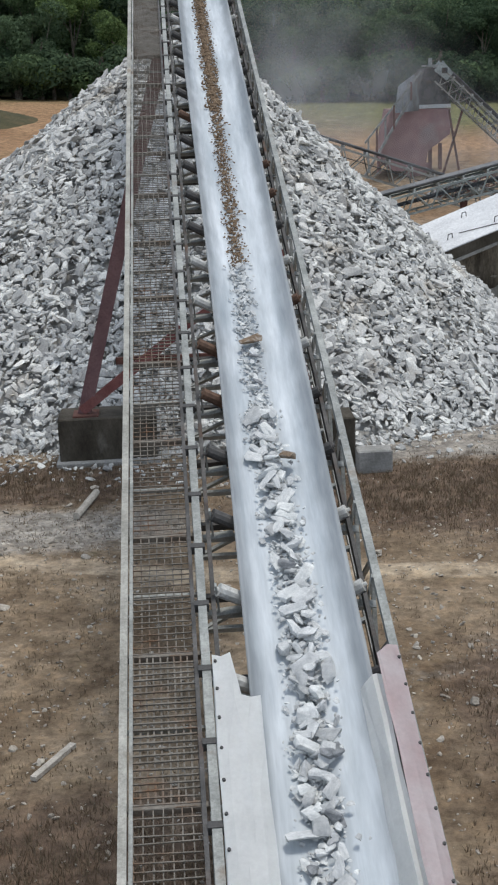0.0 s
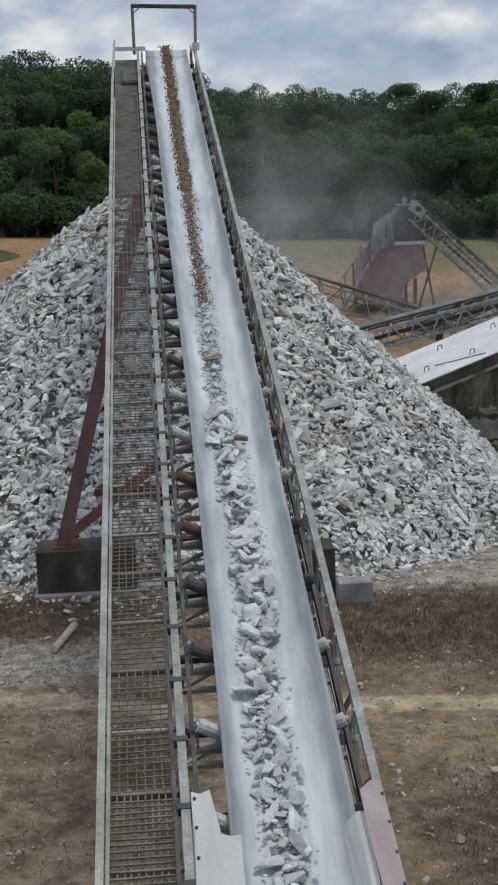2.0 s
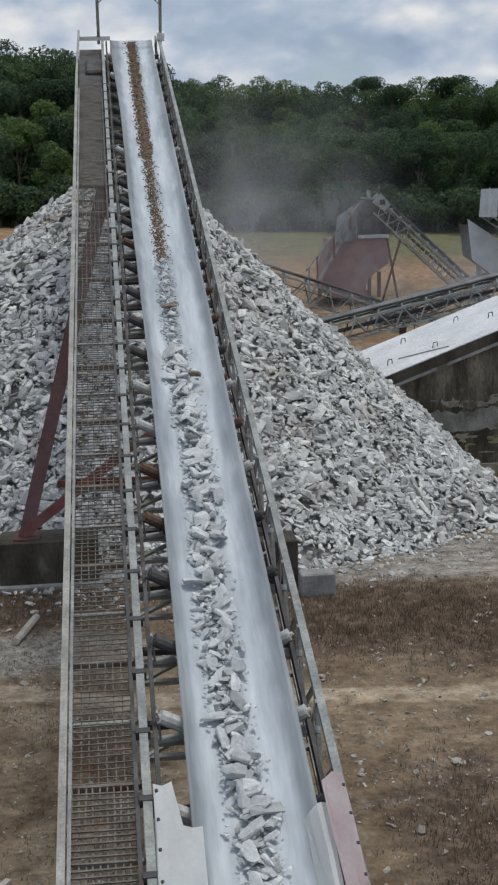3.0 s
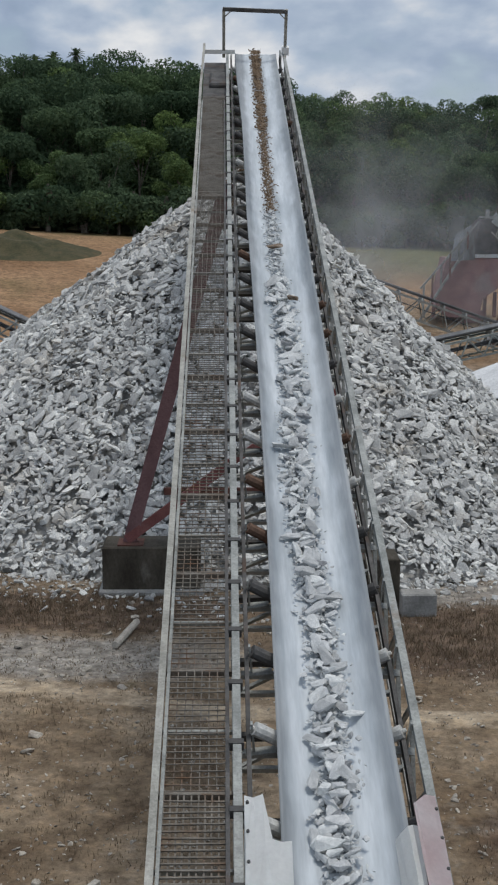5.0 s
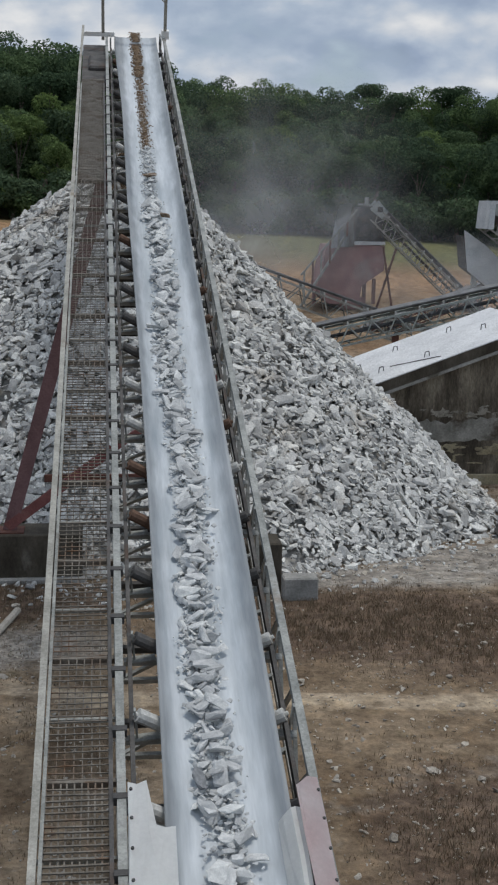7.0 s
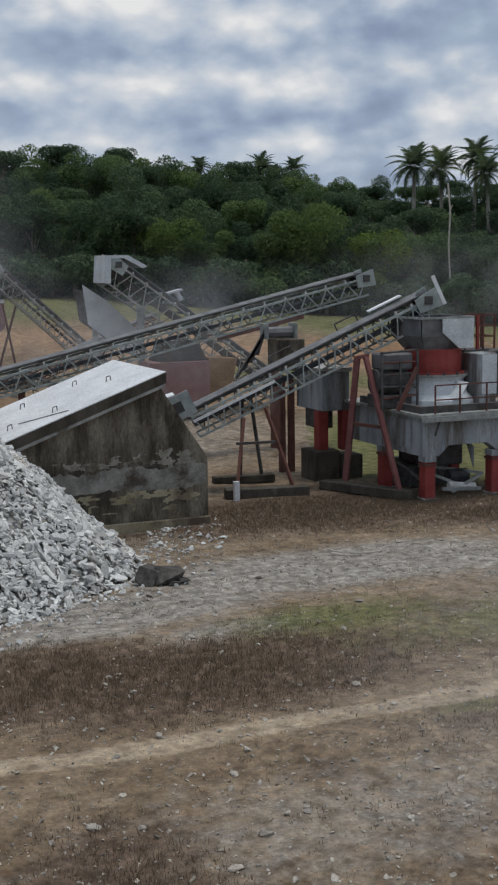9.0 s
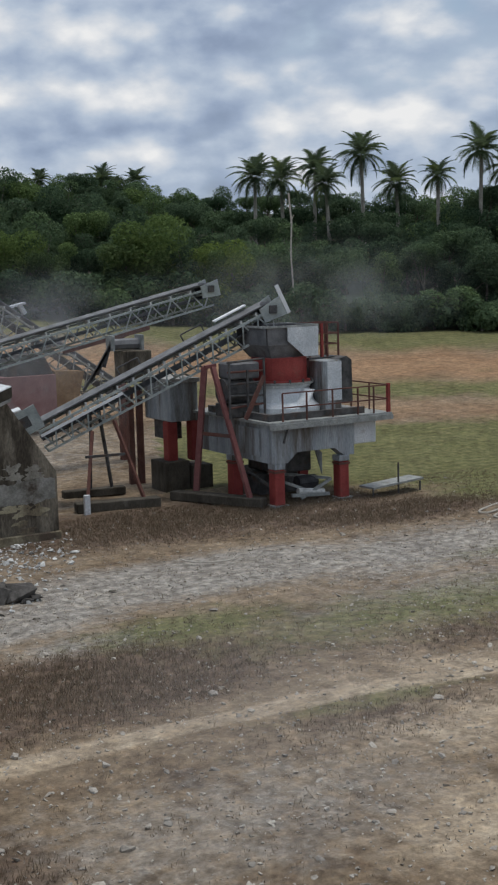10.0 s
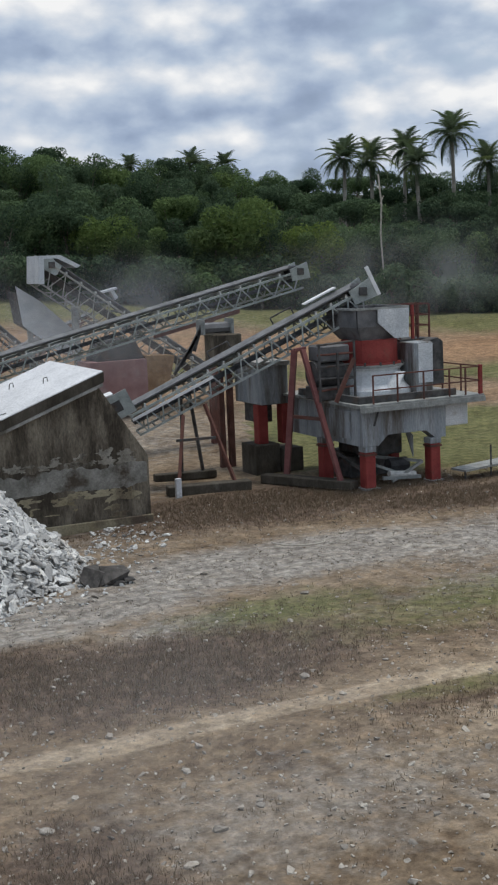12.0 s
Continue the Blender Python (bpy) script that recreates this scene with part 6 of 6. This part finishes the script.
def dust_puff(centre, spread, share, seed, drift):
    rng = random.Random(seed)
    bm = bmesh.new()
    turn, bow = Matrix.Rotation(rng.uniform(-0.12, 0.12), 3, "Z"), rng.uniform(-0.3, 0.3)
    grid = {}
    for a in range(17):
        for b in range(17):
            u, w = (a / 8 - 1) * 2.2, (b / 8 - 1) * 2.2
            if math.hypot(u, w) < 2.35:
                p = turn @ Vector((u, bow * 0.2 * (u * u + w * w) / 2 + 0.15 * math.sin(2 * w + seed), w))
                grid[a, b] = bm.verts.new((p.x * spread[0], p.y * spread[1], p.z * spread[2]))
    for a, b in list(grid):
        ring = [(a, b), (a + 1, b), (a + 1, b + 1), (a, b + 1)]
        if all(c in grid for c in ring):
            bm.faces.new([grid[c] for c in ring])
    ob = part("dust_puff", bm, dust_material(spread, share, seed - 900), None, "", True)
    tagged(ob, "pale stone dust hanging in the air", "dust", "airborne dust", "stuff")
    ob.location = centre
    puffs_in_air.append((ob, centre, drift))


for k, (centre, spread, share, drift) in enumerate([
        ((6.3, 56.5, 7.2), (2.3, 0.8, 2.1), 0.34, (0.2, 0, 0.05)),
        ((10.0, 67, 7.0), (4.3, 1.0, 2.3), 0.26, (0.2, 0, 0.03)),
        ((16.0, 56.5, 4.7), (3.4, 0.8, 1.6), 0.26, (0.12, 0, 0.03)),
        ((21.0, 57.5, 5.6), (3.6, 0.8, 1.8), 0.30, (0.1, 0, 0.03)),
        ((9.5, 73, 10.8), (4.6, 1.0, 2.7), 0.20, (0.3, 0, 0.05)),
        ((22.0, 48.8, 4.3), (3.0, 0.6, 1.5), 0.15, (0.1, 0, 0.02)),
        ((54.0, 84, 6.2), (9.0, 2.0, 2.6), 0.20, (0.15, 0, 0.02)),
        ((11.6, 10.8, 3.9), (1.9, 0.5, 1.1), 0.13, (-1.25, 0, 0))]):
    dust_puff(centre, spread, share, 900 + k, drift)

# ---- stones riding on the belt ----
RNG = random.Random(42)
BELT_STONES, BROWN_STONES, DARK_STONES = stone_variants(STONE_BELT), stone_variants(STONE_BROWN), stone_variants(STONE_DARK)
MUDDY_STONES = stone_variants(STONE_MUDDY)
SEG = 1.2


def fines_mesh(seed, material, n, width, size):
    rng = random.Random(seed)
    places = []
    for _ in range(n):
        x = rng.gauss(0, width)
        sz = size * rng.uniform(0.5, 1.6)
        places.append((stone_pose(rng, x, rng.uniform(-SEG / 2, SEG / 2), 0.25 * x * x / 0.2 + sz * 0.25, sz, 40), rng.randrange(14)))
    ob = joined_stones("fines", places, material)
    me = ob.data
    bpy.data.objects.remove(ob)
    return me


FINES = {
    "pale": [fines_mesh(k, STONE_BELT, 230, 0.095, 0.045) for k in range(3)],
    "thin": [fines_mesh(k + 10, STONE_BELT, 120, 0.075, 0.04) for k in range(2)],
    "brown": [fines_mesh(k + 20, STONE_BROWN, 430, 0.062, 0.038) for k in range(3)],
    "smear": [fines_mesh(k + 30, STONE_BROWN, 260, 0.06, 0.03) for k in range(2)],
}
loads = []


def stone_load(s0, i):
    brown = s0 > 15.4
    root = thing("stone_load", MC @ pose(BC, s0, -0.185), "small brown stones and soil riding on the belt" if brown else "pale crushed stones riding on the belt", "stones", "stones on the belt")
    centre = -0.03 + 0.05 * math.sin(s0 * 0.9) if s0 < 11.5 else -0.06
    key = ("brown" if s0 > 22 else "smear") if brown else ("thin" if s0 > 11.6 else "pale")
    f = link_mesh("fines", RNG.choice(FINES[key]), root)
    f.location = (centre, 0, 0)
    f["kind"] = "stuff"
    if s0 < 11.6:
        n, lo_, hi_ = (36, 0.06, 0.225) if s0 > -1 else (34, 0.06, 0.24)
    elif s0 < 15.4:
        n, lo_, hi_ = 16, 0.05, 0.13
    else:
        n, lo_, hi_ = (7, 0.04, 0.10) if s0 > 26 else (2, 0.03, 0.07)
    for k in range(n):
        size = RNG.uniform(lo_, hi_) if RNG.random() < 0.7 else RNG.uniform(lo_, (lo_ + hi_) / 2)
        kinds = BROWN_STONES if brown else DARK_STONES if RNG.random() < 0.04 else BELT_STONES
        st = link_mesh("stone", kinds[RNG.randrange(14)], root)
        x = centre + max(-0.24, min(0.24, RNG.gauss(0, 0.10 if s0 < 11.6 else 0.05)))
        st.matrix_basis = stone_pose(RNG, x, SEG * ((k + RNG.random()) / n - 0.5), size * 0.3 + max(0, 0.05 - abs(x) * 0.2), size, 30) @ Matrix.Diagonal((1.15, 0.85, 0.8, 1))
    loads.append((root, s0, i))
    return root


i = 0
s = -13.8
while s < HEAD_S - 0.3:
    root = stone_load(s, i)
    if abs(s - 13.45) < SEG / 2:
        st = link_mesh("stone", MUDDY_STONES[5], root)
        st.matrix_basis = pose(-0.07, 13.45 - s, 0.12, 10, 8, 30) @ Matrix.Diagonal((0.34, 0.26, 0.2, 1))
    if abs(s - 10.9) < SEG / 2:
        st = link_mesh("stone", MUDDY_STONES[2], root)
        st.matrix_basis = pose(0.14, 10.9 - s, 0.16, 0, 20, 70) @ Matrix.Diagonal((0.20, 0.22, 0.24, 1))
    s += SEG
    i += 1


def belt_place(s):
    """The pose of a load whose middle has come to s along the belt."""
    if s >= TAIL_S:
        k = float(smooth(HEAD_S - 9.0, HEAD_S - 1.0, s))
        return MC @ pose(BC, s, -0.19 * (1 - 0.75 * k) + 0.006)
    return pose(BC, 0.142 + (s - TAIL_S), 0.285)


def load_rows(s0, i):
    """Up the belt at its speed, over the head pulley, down on to the heap."""
    end, rows = 12.0, []
    t_head = (HEAD_S - s0) / BELT_SPEED
    stops = {0.0, end}
    stops |= {float(k) for k in range(1, 12)}
    t_bend = (TAIL_S - s0) / BELT_SPEED
    if 0 < t_bend < end:
        stops |= {max(0.0, t_bend - 0.2), min(end, t_bend + 0.2)}
    stops = {t for t in stops if t <= t_head - 0.25}
    if t_head < end:
        stops.add(round(max(0.0, t_head), 2))
    for t in sorted(stops):
        rows.append((t, belt_place(s0 + BELT_SPEED * t)))
    if t_head < end:
        t0 = max(0.0, t_head)
        p0 = belt_place(HEAD_S).translation
        ang = i * 2.4
        rx, ry = HEAP[0] + (0.35 + 0.07 * (i % 9)) * math.cos(ang), HEAP[1] - 1.2 + 0.8 * math.sin(ang)
        rz = float(heap_z(rx, ry)) + 0.15
        vz, g = 0.51, 9.81
        fall = (vz + math.sqrt(vz * vz + 2 * g * (p0.z - rz))) / g
        for k in (0.33, 0.66, 1.0):
            tt = t0 + fall * k
            if tt > end:
                break
            z = p0.z + vz * fall * k - g * (fall * k) ** 2 / 2
            rows.append((tt, pose(p0.x + (rx - p0.x) * k, p0.y + (ry - p0.y) * k, z, INCLINE * (1 - 2.6 * k), 0, 20 * math.sin(ang) * k)))
        if rows[-1][0] < end - 0.05:
            rows.append((end, rows[-1][1]))
    if rows[0][0] > 0:
        rows.insert(0, (0.0, belt_place(s0)))
    return rows


def motions():
    for root, s0, i in loads:
        root.location = (0, 0, 0)
        walk(root, load_rows(s0, i))
    for ob, at, drift in puffs_in_air:
        walk(ob, [(t, pose(*(Vector(at) + Vector(drift) * (t - 6.0)), 0, 0, 0)) for t in (0.0, 3.0, 6.0, 9.0, 12.0)])


motions()
